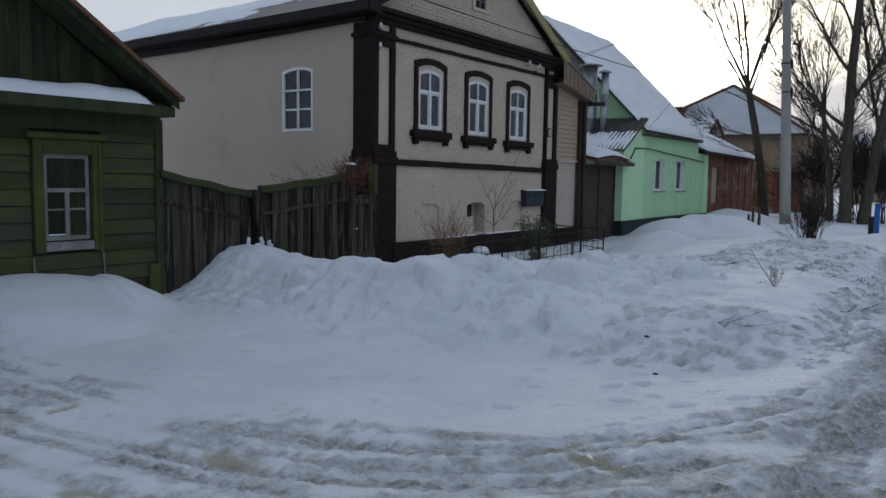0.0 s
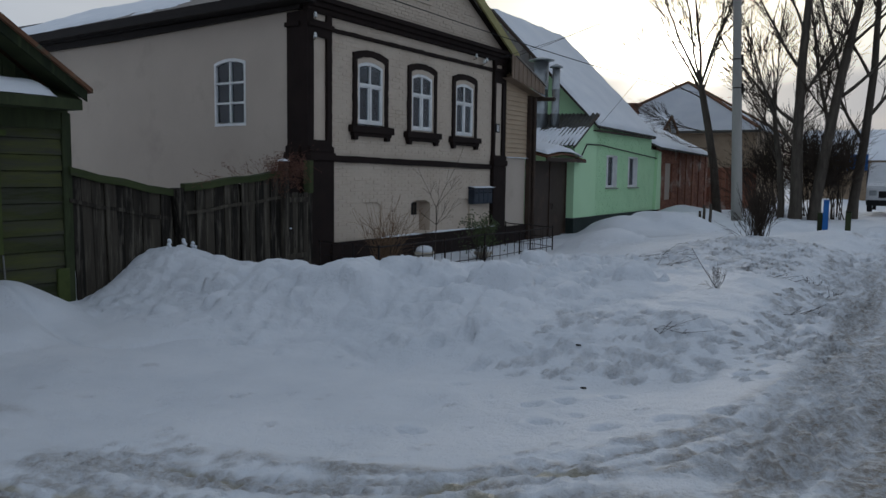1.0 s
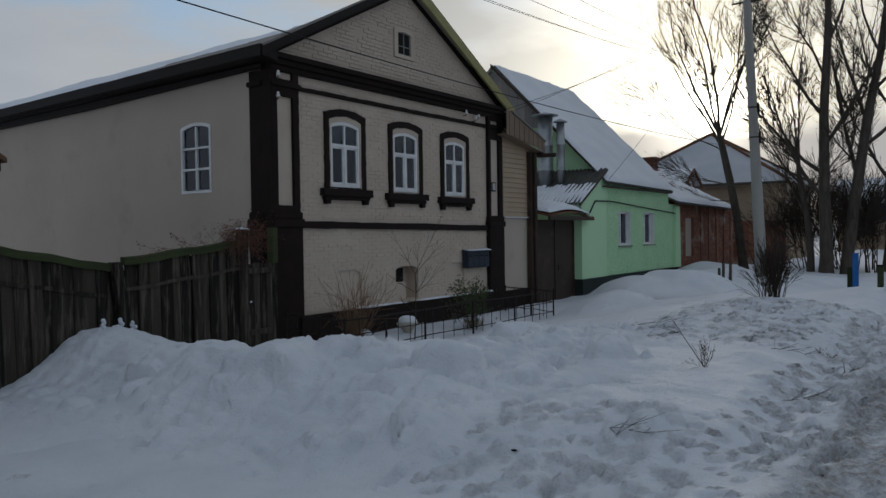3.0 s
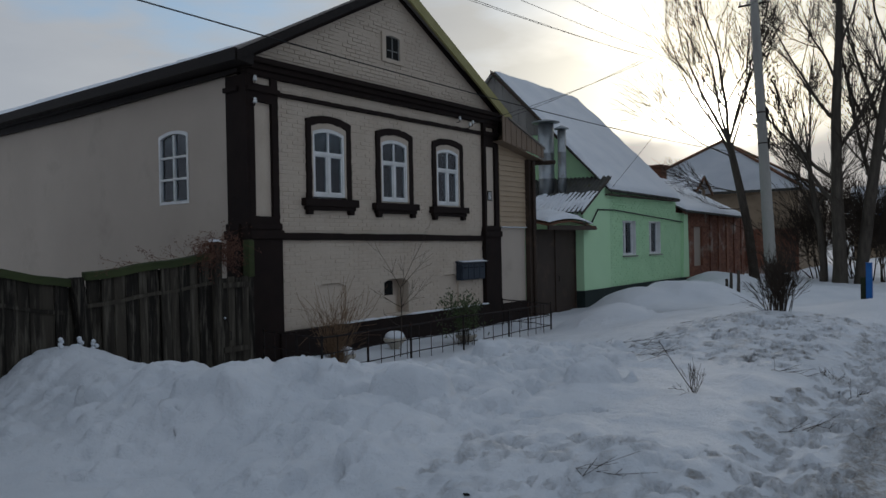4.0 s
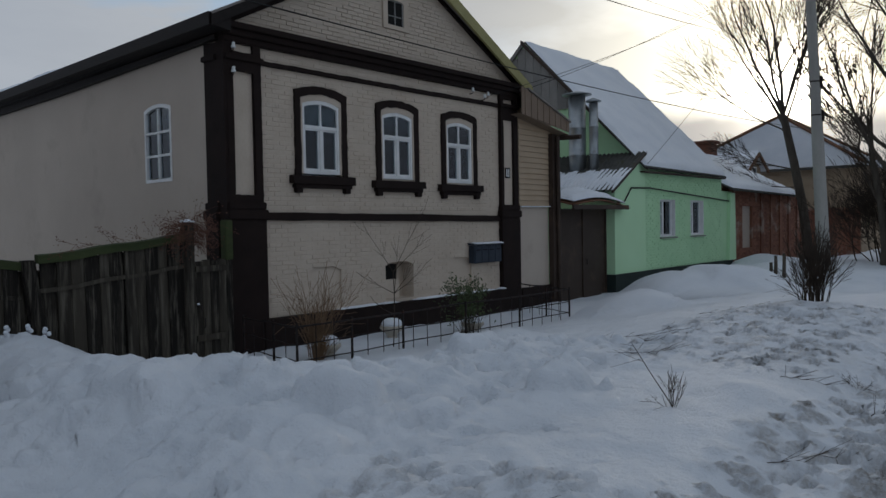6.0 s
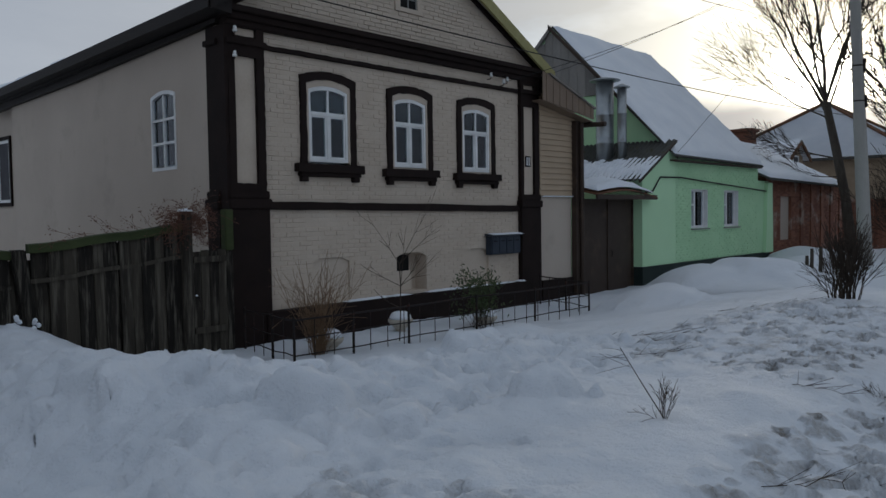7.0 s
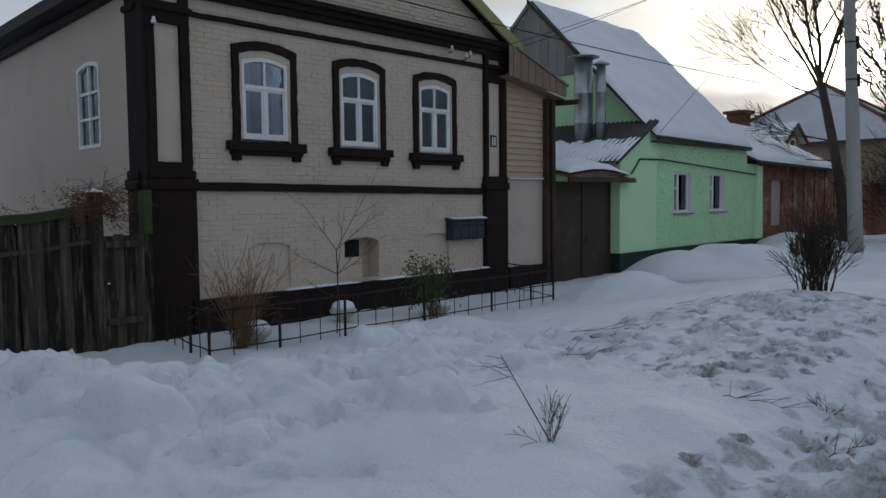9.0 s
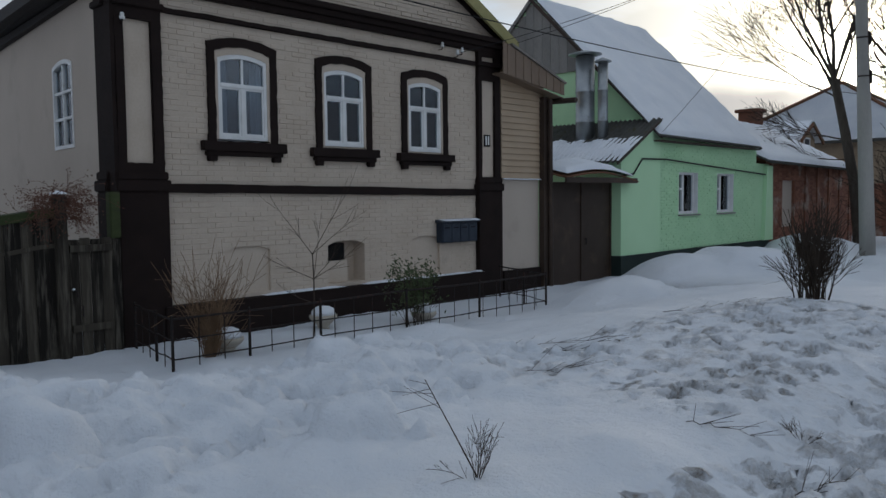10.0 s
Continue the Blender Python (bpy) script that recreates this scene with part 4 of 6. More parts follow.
part("plate", box(FX + 0.032, FX + 0.045, 20.455, 20.645, 2.61, 2.85), "black", npl)
for y in (20.51, 20.585):
    part("bar", box(FX + 0.0455, FX + 0.048, y - 0.014, y + 0.024, 2.64, 2.82), "white", npl)
for k, (y, z) in enumerate(((13.03, 4.40), (13.02, 4.02), (19.2, 4.45), (19.62, 4.36), (19.75, 4.42))):
    ins = thing("insulator", (FX + 0.08, y, z), "white porcelain insulator on an iron hook", "insulator", "wall insulators")
    out = 0.10 if y < 14 else 0.06
    part("hook", tube([(FX, y, z - 0.05), (FX + out + 0.04, y, z - 0.05), (FX + out + 0.05, y, z)], 0.009), "iron", ins)
    part("bell", lathe([(0.035, 0.0), (0.038, 0.03), (0.022, 0.05), (0.03, 0.065), (0.02, 0.09), (0.005, 0.095)], (FX + out + 0.05, y, z - 0.01), 12), "porcelain", ins, smooth=True)

# ---- siding annex beside the house ----
annex = thing("annex", (-13, 21.6, -0.6), "annex with tan siding over a cream plastered base", "house extension")
part("base_wall", box(-16, -11.17, 20.99, 22.25, -0.7, 1.94), "plaster", annex, "cream plastered base")
part("dark_foot", box(-11.3, -11.10, 20.99, 22.25, -0.7, 0.02), "brown", annex)
for i in range(17):
    z = 1.97 + i * 0.13
    part("siding_board", prism([(-11.22, z), (-11.13, z), (-11.155, z + 0.128), (-11.22, z + 0.128)], 20.96, 22.40, "y"), "siding", annex)
part("core", box(-16, -11.2, 20.97, 22.38, 1.95, 4.3), "siding", annex)
part("snow_ledge", box(-11.17, -11.10, 21.0, 22.3, 1.945, 1.966), "snow", annex)
lo, hi = 3.70, 4.66
for i in range(16):
    y = 20.68 + i * 0.13
    za, zb = 4.72 - i * 0.041, 4.72 - (i + 1) * 0.041
    d = 0.64 - 0.024 * i
    part("fascia_rib", prism([(y, za - d), (y + 0.122, zb - d + 0.024), (y + 0.122, zb), (y, za)], -10.86, -10.83 if i % 2 else -10.84), "apron", annex)
part("fascia_soffit", prism([(20.68, 4.08), (22.76, 3.74), (22.76, 3.76), (20.68, 4.10)], -11.2, -10.86), "apron", annex)
part("roof", prism([(20.93, 4.66), (22.80, 4.05), (22.80, 4.09), (20.93, 4.70)], -16, -10.80), "tin", annex)
part("gutter", tube([(-11.6, 22.70, 3.70), (-10.48, 22.70, 3.67)], 0.06, 8), "gate", annex)
part("downpipe", tube([(-10.96, 22.40, 3.70), (-10.98, 22.46, -0.55)], 0.055, 10), "gate", annex, "dark brown downpipe")
part("corner_post", box(-11.16, -11.02, 22.26, 22.44, -0.7, 3.75), "gate", annex)

# ---- brown gate under a small snowy canopy ----
gate = thing("yard_gate", (-11.05, 23.7, -0.6), "dark brown sheet-metal yard gate with a wicket door", "gate")
part("leaf", box(-11.10, -11.05, 22.5, 25.0, -0.6, 1.90, bevel=0.008), "gate", gate)
wicket = part("wicket_door", box(-11.048, -11.03, 23.75, 24.65, -0.5, 1.35, bevel=0.006), "gate", gate)
part("handle", tube([(-11.03, 23.85, 0.45), (-10.99, 23.85, 0.45), (-10.99, 23.85, 0.58), (-11.03, 23.85, 0.58)], 0.012), "iron", wicket)
for y in (22.5, 23.72, 24.95):
    part("stile", box(-11.048, -11.02, y - 0.03, y + 0.03, -0.6, 1.90), "gate", gate)
canopy = thing("gate_canopy", (-10.95, 24.0, 1.9), "curved tin canopy with snow and a rusty edge", "canopy")
curve = lambda u, v: 0.16 * math.sin(min(max(u, 0), 1) * math.pi)
front, back = -10.55, -11.5
part("tin_sheet", sheet([(front, 22.45, 2.0), (front, 25.45, 1.93), (back, 25.45, 2.15), (back, 22.45, 2.22)], 24, 4, curve, 0.03), "rust", canopy, "rusty tin sheet")
part("front_board", box(-10.60, -10.55, 22.45, 25.4, 1.88, 2.0), "gate", canopy)
bm = snow_cover([(front - 0.02, 22.5, 2.06), (front - 0.02, 25.3, 2.0), (back, 25.3, 2.2), (back, 22.5, 2.27)], 60, 16, 0.13, 0.0, 2.0)
for v in bm.verts:
    v.co.z += 0.15 * math.sin(max(0.0, min(1.0, (v.co.y - 22.45) / 3.0)) * math.pi)
part("snow", bm, "snow", canopy, "pillow of snow", True)

# ---- mint house ----
MX, MY0, MY1 = -10.85, 26.95, 34.1
FAR = 33.2         # far verge of the roof
mint = thing("mint_house", (-15, 30.5, -0.4), "mint-green painted brick house under a steep snowy roof", "house")
wins = ((28.05, 29.15), (30.35, 31.45))
mint_wall = part("street_wall", wall_grid(MX - 0.4, MX, MY0, FAR - 0.1, 0.1, 3.15, [(a, b, 1.06, 2.2) for a, b in wins]), "mint", mint, "mint-painted brick wall")
part("end_bay", box(MX - 0.4, MX - 0.002, FAR - 0.1, MY1, 0.1, 2.56), "mint", mint)
part("base_course", box(MX - 0.4, MX + 0.06, MY0, MY1 - 0.05, -0.8, 0.10), "base", mint, "black-green base")
part("gable_wall", prism([(-18.9, 0.0), (MX - 0.41, 0.0), (MX - 0.41, 3.80), (-14.95, 7.36), (-18.9, 3.4)], MY0 + 0.02, MY0 + 0.35, "y"), "mint", mint, "mint brick gable")
for i in range(22):
    x = -18.2 + i * 0.30
    top = 7.30 - abs(x + 0.15 + 14.95) * 0.97
    if top > 5.15:
        part("gable_board", box(x, x + 0.288, MY0 - 0.03, MY0 + 0.015, 5.1, top), "grey_board", mint)
part("far_gable", prism([(-18.9, 0.0), (MX - 0.41, 0.0), (MX - 0.41, 3.1), (-14.95, 7.2), (-18.9, 3.1)], FAR - 0.5, FAR - 0.2, "y"), "mint", mint)
part("buttress", prism([(MY1 - 0.55, 0.1), (MY1 + 0.12, 0.1), (MY1 + 0.02, 2.5), (MY1 - 0.4, 2.5)], MX, MX + 0.12), "mint_plaster", mint)
for a, b in wins:
    c = (a + b) / 2
    s = part("window", ring([(a, 1.06), (a, 2.2), (b, 2.2), (b, 1.06)], [(a + 0.06, 1.13), (a + 0.06, 2.14), (b - 0.06, 2.14), (b - 0.06, 1.13)], MX - 0.20, MX - 0.12), "white", mint, "white plastic window with a side casement")
    part("mullion", box(MX - 0.19, MX - 0.115, c - 0.14, c - 0.05, 1.12, 2.15), "white", s)
    part("vent_bar", box(MX - 0.19, MX - 0.116, a + 0.05, c - 0.1, 1.72, 1.78), "white", s)
    part("lining", ring([(a - 0.005, 1.06), (a - 0.005, 2.2), (b + 0.005, 2.2), (b + 0.005, 1.06)], [(a + 0.012, 1.08), (a + 0.012, 2.188), (b - 0.012, 2.188), (b - 0.012, 1.08)], MX - 0.12, MX + 0.003), "white", s)
    part("sill", box(MX - 0.12, MX + 0.07, a - 0.05, b + 0.05, 1.01, 1.045), "grey_board", s)
    part("pane", box(MX - 0.162, MX - 0.158, a + 0.05, b - 0.05, 1.12, 2.15), "glass", s).visible_shadow = False
    part("blind", box(MX - 0.32, MX - 0.31, c - 0.02, b, 1.05, 2.2), "curtain", s)
    # Dark slab behind the pane: the room's shade as plain colour.
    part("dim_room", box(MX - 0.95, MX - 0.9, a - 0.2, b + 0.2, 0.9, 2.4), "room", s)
EX = -10.62
street = [(EX, MY0 - 0.40, 3.10), (EX, FAR - 0.2, 3.02), (-14.95, FAR + 0.02, 7.36), (-14.95, MY0 - 0.02, 7.42)]
wavy = lambda u, v: 0.025 * math.sin(u * math.pi * 2 * 52)
part("roof_slope", sheet(street, 416, 1, wavy, 0.02), "slate", mint, "corrugated slate edge")
part("roof_snow", snow_cover([(EX - 0.05, MY0 - 0.37, 3.13), (EX - 0.05, FAR - 0.23, 3.05), *street[2:]], 90, 60, 0.12, 0.0, 1.0, 0.03), "snow", mint, "thick even snow", True)
part("rear_slope", sheet([(-19.4, FAR, 3.0), (-19.4, MY0 - 0.1, 3.0), street[3], street[2]], 8, 2, lambda u, v: 0.0, 0.03), "slate", mint)
part("verge_board", prism([(EX, 3.02), (EX, 3.12), (-14.95, 7.44), (-14.95, 7.30)], MY0 - 0.24, MY0 - 0.20, "y"), "gate", mint, "dark verge board")
part("verge_board", prism([(-19.4, 2.95), (-19.4, 3.05), (-14.95, 7.44), (-14.95, 7.30)], MY0 - 0.10, MY0 - 0.06, "y"), "grey_board", mint)
part("eave_board", box(EX - 0.24, EX - 0.02, MY0 - 0.35, FAR - 0.25, 2.96, 3.0), "gate", mint)
# lean-to porch with two flue pipes
part("porch_wall", prism([(25.05, -0.8), (MY0 - 0.01, -0.8), (MY0 - 0.01, 3.45), (25.05, 2.45)], -11.2, -10.80), "mint_plaster", mint, "smooth mint porch wall")
part("porch_side", box(-16, -11.2, 25.05, 25.3, -0.8, 2.45), "mint_plaster", mint)
part("porch_base", box(-11.3, -10.75, 24.98, MY0 + 0.05, -0.8, 0.10), "base", mint)
porch = [(-16, 24.72, 2.46), (-10.66, 24.72, 2.40), (-10.66, 26.80, 3.56), (-16, 26.80, 3.62)]
wave2 = lambda u, v: 0.03 * math.sin(u * math.pi * 2 * 38)
part("porch_roof", sheet(porch, 304, 1, wave2, 0.02), "slate", mint, "mossy corrugated porch roof")
part("porch_snow", snow_cover(porch, 160, 50, 0.10, 0.62, 7.0, 0.02, lambda u, v: 0.42 - 1.7 * abs(v - 0.22) - 0.35 * math.sin(u * math.pi * 2 * 38)), "snow", mint, "patchy snow", True)
part("porch_verge", prism([(24.72, 2.32), (26.80, 3.48), (26.80, 3.54), (24.72, 2.40)], -10.72, -10.67), "gate", mint)
for name, x, y, z0, z1, r, sides in (("flue_pipe", -12.49, 26.0, 2.7, 5.27, 0.25, 24), ("flue_pipe", -11.94, 26.0, 2.7, 5.02, 0.13, 18)):
    f = part(name, lathe([(r, 0), (r, 0.8), (r + 0.008, 0.81), (r + 0.008, 0.85), (r, 0.86), (r, 1.6), (r + 0.008, 1.61), (r + 0.008, 1.65), (r, 1.66), (r, z1 - z0)], (x, y, z0), sides), "zinc", mint, "galvanised flue pipe", True)
    part("cap", lathe([(r * 1.15, 0.03), (r * 1.75, 0.05), (r * 1.75, 0.07), (r * 0.3, 0.16)], (x, y, z1 - 0.02), sides), "zinc", f, smooth=True)

# ---- rear wing of the brick house ----
wing = thing("rear_wing", (-25, 16, -0.6), "cream rear wing with a brown-framed window", "house extension")
wy = 13.95
part("wall", box(-29, -22.45, wy, wy + 0.3, -0.7, 4.6), "plaster", wing)
part("roof", prism([(wy - 0.3, 4.55), (17, 6.2), (17, 6.3), (wy - 0.3, 4.68)], -29, -22.42), "eave", wing)
s = part("window", ring([(-24.6, 1.95), (-24.6, 3.85), (-23.5, 3.85), (-23.5, 1.95)], [(-24.5, 2.05), (-24.5, 3.75), (-23.6, 3.75), (-23.6, 2.05)], wy - 0.05, wy + 0.02, "y"), "brown", wing, "white window in a brown surround")
part("frame", ring([(-24.5, 2.05), (-24.5, 3.75), (-23.6, 3.75), (-23.6, 2.05)], [(-24.42, 2.13), (-24.42, 3.67), (-23.68, 3.67), (-23.68, 2.13)], wy - 0.03, wy + 0.01, "y"), "white", s)
part("pane", box(-24.42, -23.68, wy - 0.012, wy - 0.006, 2.13, 3.67), "room", s)

# ---- old green wooden house ----
GX, GY = -11.4, 8.18
green = thing("green_house", (-14, 5.5, -0.5), "old wooden house with flaking mossy green boards", "house")
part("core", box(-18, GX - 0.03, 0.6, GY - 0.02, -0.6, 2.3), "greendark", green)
rnd = random.Random(4)
for i in range(13):
    z0 = -0.55 + i * 0.222
    for a, b in (((0.6, 6.20), (7.20, GY - 0.10)) if 0.33 < z0 + 0.11 < 2.02 else ((0.6, GY - 0.10),)):
        x = rnd.uniform(-0.006, 0.006)
        part("weatherboard", prism([(GX - 0.05, z0), (GX + 0.022 + x, z0 + 0.004), (GX + 0.012 + x, z0 + 0.10), (GX - 0.002 + x, z0 + 0.216), (GX - 0.05, z0 + 0.216)], a, b, "y"), "greenboard", green)
part("corner_board", box(GX - 0.14, GX + 0.045, GY - 0.11, GY + 0.03, -0.6, 2.26, bevel=0.008), "greendark", green)
part("corner_board", box(GX + 0.005, GX + 0.055, GY - 0.24, GY - 0.06, -0.6, 0.08, bevel=0.008), "greencase", green)
part("frieze_board", box(GX - 0.05, GX + 0.03, 0.6, GY, 2.03, 2.30), "greendark", green)
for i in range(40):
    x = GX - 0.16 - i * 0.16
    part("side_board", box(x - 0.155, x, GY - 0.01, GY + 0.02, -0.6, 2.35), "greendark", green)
# ledge under the gable with snow, planked gable, roof
part("ledge", prism([(GX - 0.05, 2.28), (GX + 0.50, 2.28), (GX + 0.50, 2.42), (GX - 0.05, 2.62)], 0.4, 8.10, "y"), "greendark", green, "mossy dark green ledge board")
part("ledge_snow", snow_cover([(GX + 0.49, 1.0, 2.425), (GX + 0.49, 7.75, 2.425), (GX + 0.05, 7.75, 2.58), (GX + 0.05, 1.0, 2.58)], 90, 10, 0.13, 0.0, 6.0, 0.01), "snow", green, "band of snow on the ledge", True)
GA_Y, GA_Z, TIP = 4.4, 5.06, (8.15, 2.42)
gs = (GA_Z - TIP[1]) / (TIP[0] - GA_Y)
for i in range(46):
    y = 0.5 + i * 0.17
    top = GA_Z - 0.12 - abs(y + 0.08 - GA_Y) * gs
    if top > 2.5:
        rise = lambda q: GA_Z - 0.06 - abs(q - GA_Y) * gs
        part("gable_plank", prism([(y, 2.45), (y + 0.163, 2.45), (y + 0.163, rise(y + 0.163)), (y, rise(y))], GX - 0.02, GX + 0.02 + rnd.uniform(-0.006, 0.006)), "greendark", green)
for sgn in (1, -1):
    ya = GA_Y + sgn * (TIP[0] - GA_Y)
    part("bargeboard", prism([(GA_Y, GA_Z - 0.17), (ya, TIP[1] - 0.02), (ya, TIP[1] + 0.15), (GA_Y, GA_Z + 0.02)], GX + 0.50, GX + 0.54), "greendark", green)
    part("rake_soffit", prism([(GA_Y, GA_Z - 0.10), (ya, TIP[1] + 0.04), (ya, TIP[1] + 0.08), (GA_Y, GA_Z - 0.05)], GX, GX + 0.50), "greendark", green)
    part("roof_slope", prism([(GA_Y, GA_Z - 0.02), (ya + sgn * 0.05, TIP[1] + 0.09), (ya + sgn * 0.05, TIP[1] + 0.15), (GA_Y, GA_Z + 0.05)], -18.3, GX + 0.60), "rust", green, "rusty roof edge")
part("roof_snow", snow_cover([(GX + 0.45, 8.0, 2.68), (-18, 8.0, 2.68), (-18, GA_Y + 0.1, GA_Z + 0.06), (GX + 0.45, GA_Y + 0.1, GA_Z + 0.06)], 40, 40, 0.06, 0.55, 12.0, 0.02), "snow", green, "patchy snow", True)
# window with carved casing
wy0, wy1, wz0, wz1 = 6.38, 7.03, 0.52, 1.70
s = part("window", ring([(wy0, wz0), (wy0, wz1), (wy1, wz1), (wy1, wz0)], [(wy0 + 0.05, wz0 + 0.06), (wy0 + 0.05, wz1 - 0.06), (wy1 - 0.05, wz1 - 0.06), (wy1 - 0.05, wz0 + 0.06)], GX - 0.09, GX - 0.01), "oldwhite", green, "bleached old window with three panes")
part("casing_side", box(GX - 0.05, GX + 0.06, 6.22, 6.36, 0.36, 1.90, bevel=0.006), "greencase", s)
part("casing_side", box(GX - 0.05, GX + 0.06, 7.05, 7.19, 0.36, 1.90, bevel=0.006), "greencase", s)
part("casing_strip", box(GX - 0.05, GX + 0.075, 7.13, 7.19, 0.34, 1.86, bevel=0.006), "greencase", s)
part("casing_head", box(GX - 0.05, GX + 0.055, 6.36, 7.05, 1.70, 1.90, bevel=0.006), "greencase", s)
part("casing_cap", box(GX - 0.05, GX + 0.12, 6.12, 7.26, 1.90, 1.98, bevel=0.01), "greencase", s)
part("apron_board", box(GX - 0.05, GX + 0.06, 6.36, 7.05, 0.38, 0.50, bevel=0.006), "oldwhite", s)
part("transom", box(GX - 0.085, GX - 0.004, wy0 + 0.04, wy1 - 0.04, 1.18, 1.235), "oldwhite", s)
part("mullion", box(GX - 0.085, GX - 0.006, 6.675, 6.735, wz0 + 0.05, 1.18), "oldwhite", s)
part("glazing_bar", box(GX - 0.08, GX - 0.02, 6.735, wy1 - 0.05, 0.93, 0.96), "oldwhite", s)
part("glazing_bar", box(GX - 0.08, GX - 0.02, wy0 + 0.05, 6.675, 0.93, 0.955), "oldwhite", s)
for a, b, c, d in ((wy0 + 0.04, wy1 - 0.04, 1.22, wz1 - 0.05), (wy0 + 0.04, 6.68, wz0 + 0.05, 1.19), (6.73, wy1 - 0.04, wz0 + 0.05, 1.19)):
    part("pane", box(GX - 0.055, GX - 0.051, a, b, c, d), "glass", s).visible_shadow = False
# Unlit room behind the old panes, painted as one dark slab.
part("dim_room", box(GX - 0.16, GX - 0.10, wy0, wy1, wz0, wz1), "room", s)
part("rag_curtain", box(GX - 0.099, GX - 0.096, 6.43, 6.58, wz0 + 0.05, 1.2), "curtain", s)
part("sill_snow", snow_cover([(GX + 0.0, 6.42, 0.58), (GX + 0.0, 6.70, 0.58), (GX - 0.05, 6.70, 0.58), (GX - 0.05, 6.42, 0.58)], 12, 4, 0.03, 0.0, 1.0), "snow", s)
part("batten", tube([(GX + 0.03, 6.24, -0.5), (GX + 0.03, 6.20, 0.3)], 0.012), "oldwhite", green)
part("batten", tube([(GX + 0.03, 7.24, -0.5), (GX + 0.03, 7.20, 0.33)], 0.012), "oldwhite", green)

# ---- leaning board fence with a narrow gate ----
fence = thing("board_fence", (-11.2, 10.4, -0.6), "leaning fence of weathered grey-black boards with mossy rails", "fence")


def fence_line(y):
    return np.interp(y, [8.2, 9.9, 12.1], [-11.36, -11.28, -11.02])


def paling(ya, yb, za, zb, seed):
    r = random.Random(seed)
    y = ya
    while y < yb - 0.05:
        wd = r.uniform(0.13, 0.20)
        top = za + (zb - za) * (y - ya) / (yb - ya) - r.uniform(0.0, 0.04)
        lean = r.uniform(-0.03, 0.03) + 0.03
        x = float(fence_line(y)) + r.uniform(-0.02, 0.02)
        bm = box(x - 0.014, x + 0.014, y, y + wd + r.uniform(-0.004, 0.012), -0.75, top, bevel=0.004)
        for v in bm.verts:
            v.co.y -= lean * (v.co.z - top) * 0.5
        part("board", bm, "plank", fence)
        y += wd
    for i in range(int((yb - ya) / 0.22)):
        y = ya + 0.08 + i * 0.22
        x = float(fence_line(y)) - 0.045
        part("backing_board", box(x - 0.012, x + 0.012, y - 0.02, y + 0.19, -0.75, za + (zb - za) * (y - ya) / (yb - ya) - 0.06), "plank", fence)
    for k, (dz, colour, out) in enumerate(((0.0, "plankgreen", 1.0), (-0.42, "plank", 0.5))):
        b = bmesh.new()
        rows = []
        for i in range(9):
            yy = ya - 0.04 + (yb - ya + 0.06) * i / 8
            zz = za + (zb - za) * i / 8 + dz + 0.012 * math.sin(i * 1.7 + seed)
            xx = float(fence_line(yy))
            rows.append([b.verts.new((xx + px, yy, zz + pz)) for px, pz in ((-0.05, -0.06 * out), (0.055 * out, -0.06 * out), (0.06 * out, 0.05 * out), (-0.05, 0.06 * out))])
        for p, q in zip(rows, rows[1:]):
            for i in range(4):
                b.faces.new((p[i], p[(i + 1) % 4], q[(i + 1) % 4], q[i]))
        b.faces.new(rows[0]), b.faces.new(rows[-1][::-1])
        part("rail", b, colour, fence, "mossy top rail" if k == 0 else "")


paling(8.19, 9.82, 1.45, 1.12, 1)
paling(10.08, 12.06, 1.20, 1.44, 2)
for y in (9.80, 9.96):
    part("backing_board", box(-11.375, -11.35, y, y + 0.155, -0.75, 1.06), "plank", fence)
b = box(-11.33, -11.17, 9.86, 10.02, -0.75, 1.20, bevel=0.012)
for v in b.verts:
    v.co.y += 0.22 * (1.15 - v.co.z) * 0.6 - 0.02
part("post", b, "plank", fence, "leaning weathered post")
part("post", box(-11.09, -10.93, 12.02, 12.16, -0.75, 1.66, bevel=0.012), "plank", fence)
part("post", box(-11.12, -11.0, 12.74, 12.86, -0.75, 1.08, bevel=0.01), "plank", fence)
part("post_top", box(-11.11, -10.97, 12.72, 12.86, 1.08, 1.70, bevel=0.012), "plankgreen", fence, "mossy green post top")
part("post_cap", snow_cover([(-10.92, 12.0, 1.66), (-10.92, 12.18, 1.66), (-11.1, 12.18, 1.66), (-11.1, 12.0, 1.66)], 8, 8, 0.06, 0.0, 1.0), "snow", fence, "cap of snow", True)
yg = thing("wicket_gate", (-11.0, 12.45, -0.5), "narrow wicket of weathered boards with an iron latch", "gate")
for i in range(4):
    y = 12.18 + i * 0.14
    part("board", box(-11.02, -10.995, y, y + 0.132, -0.5, 1.08 + 0.02 * (i % 2), bevel=0.004), "plank", yg)
for z in (-0.12, 0.92):
    part("crosspiece", box(-10.994, -10.96, 12.19, 12.72, z, z + 0.09), "plank", yg)
part("latch", tube([(-10.98, 12.24, 0.42), (-10.93, 12.24, 0.42), (-10.92, 12.25, 0.34)], 0.012), "iron", yg, "iron latch")
part("handle", tube([(-10.985, 12.32, 0.22), (-10.95, 12.32, 0.22), (-10.95, 12.32, 0.08), (-10.985, 12.32, 0.08)], 0.008), "iron", yg)
part("latch_snow", lathe([(0.012, 0), (0.022, 0.012), (0.010, 0.03)], (-10.955, 12.21, 0.43), 8), "snow", yg)


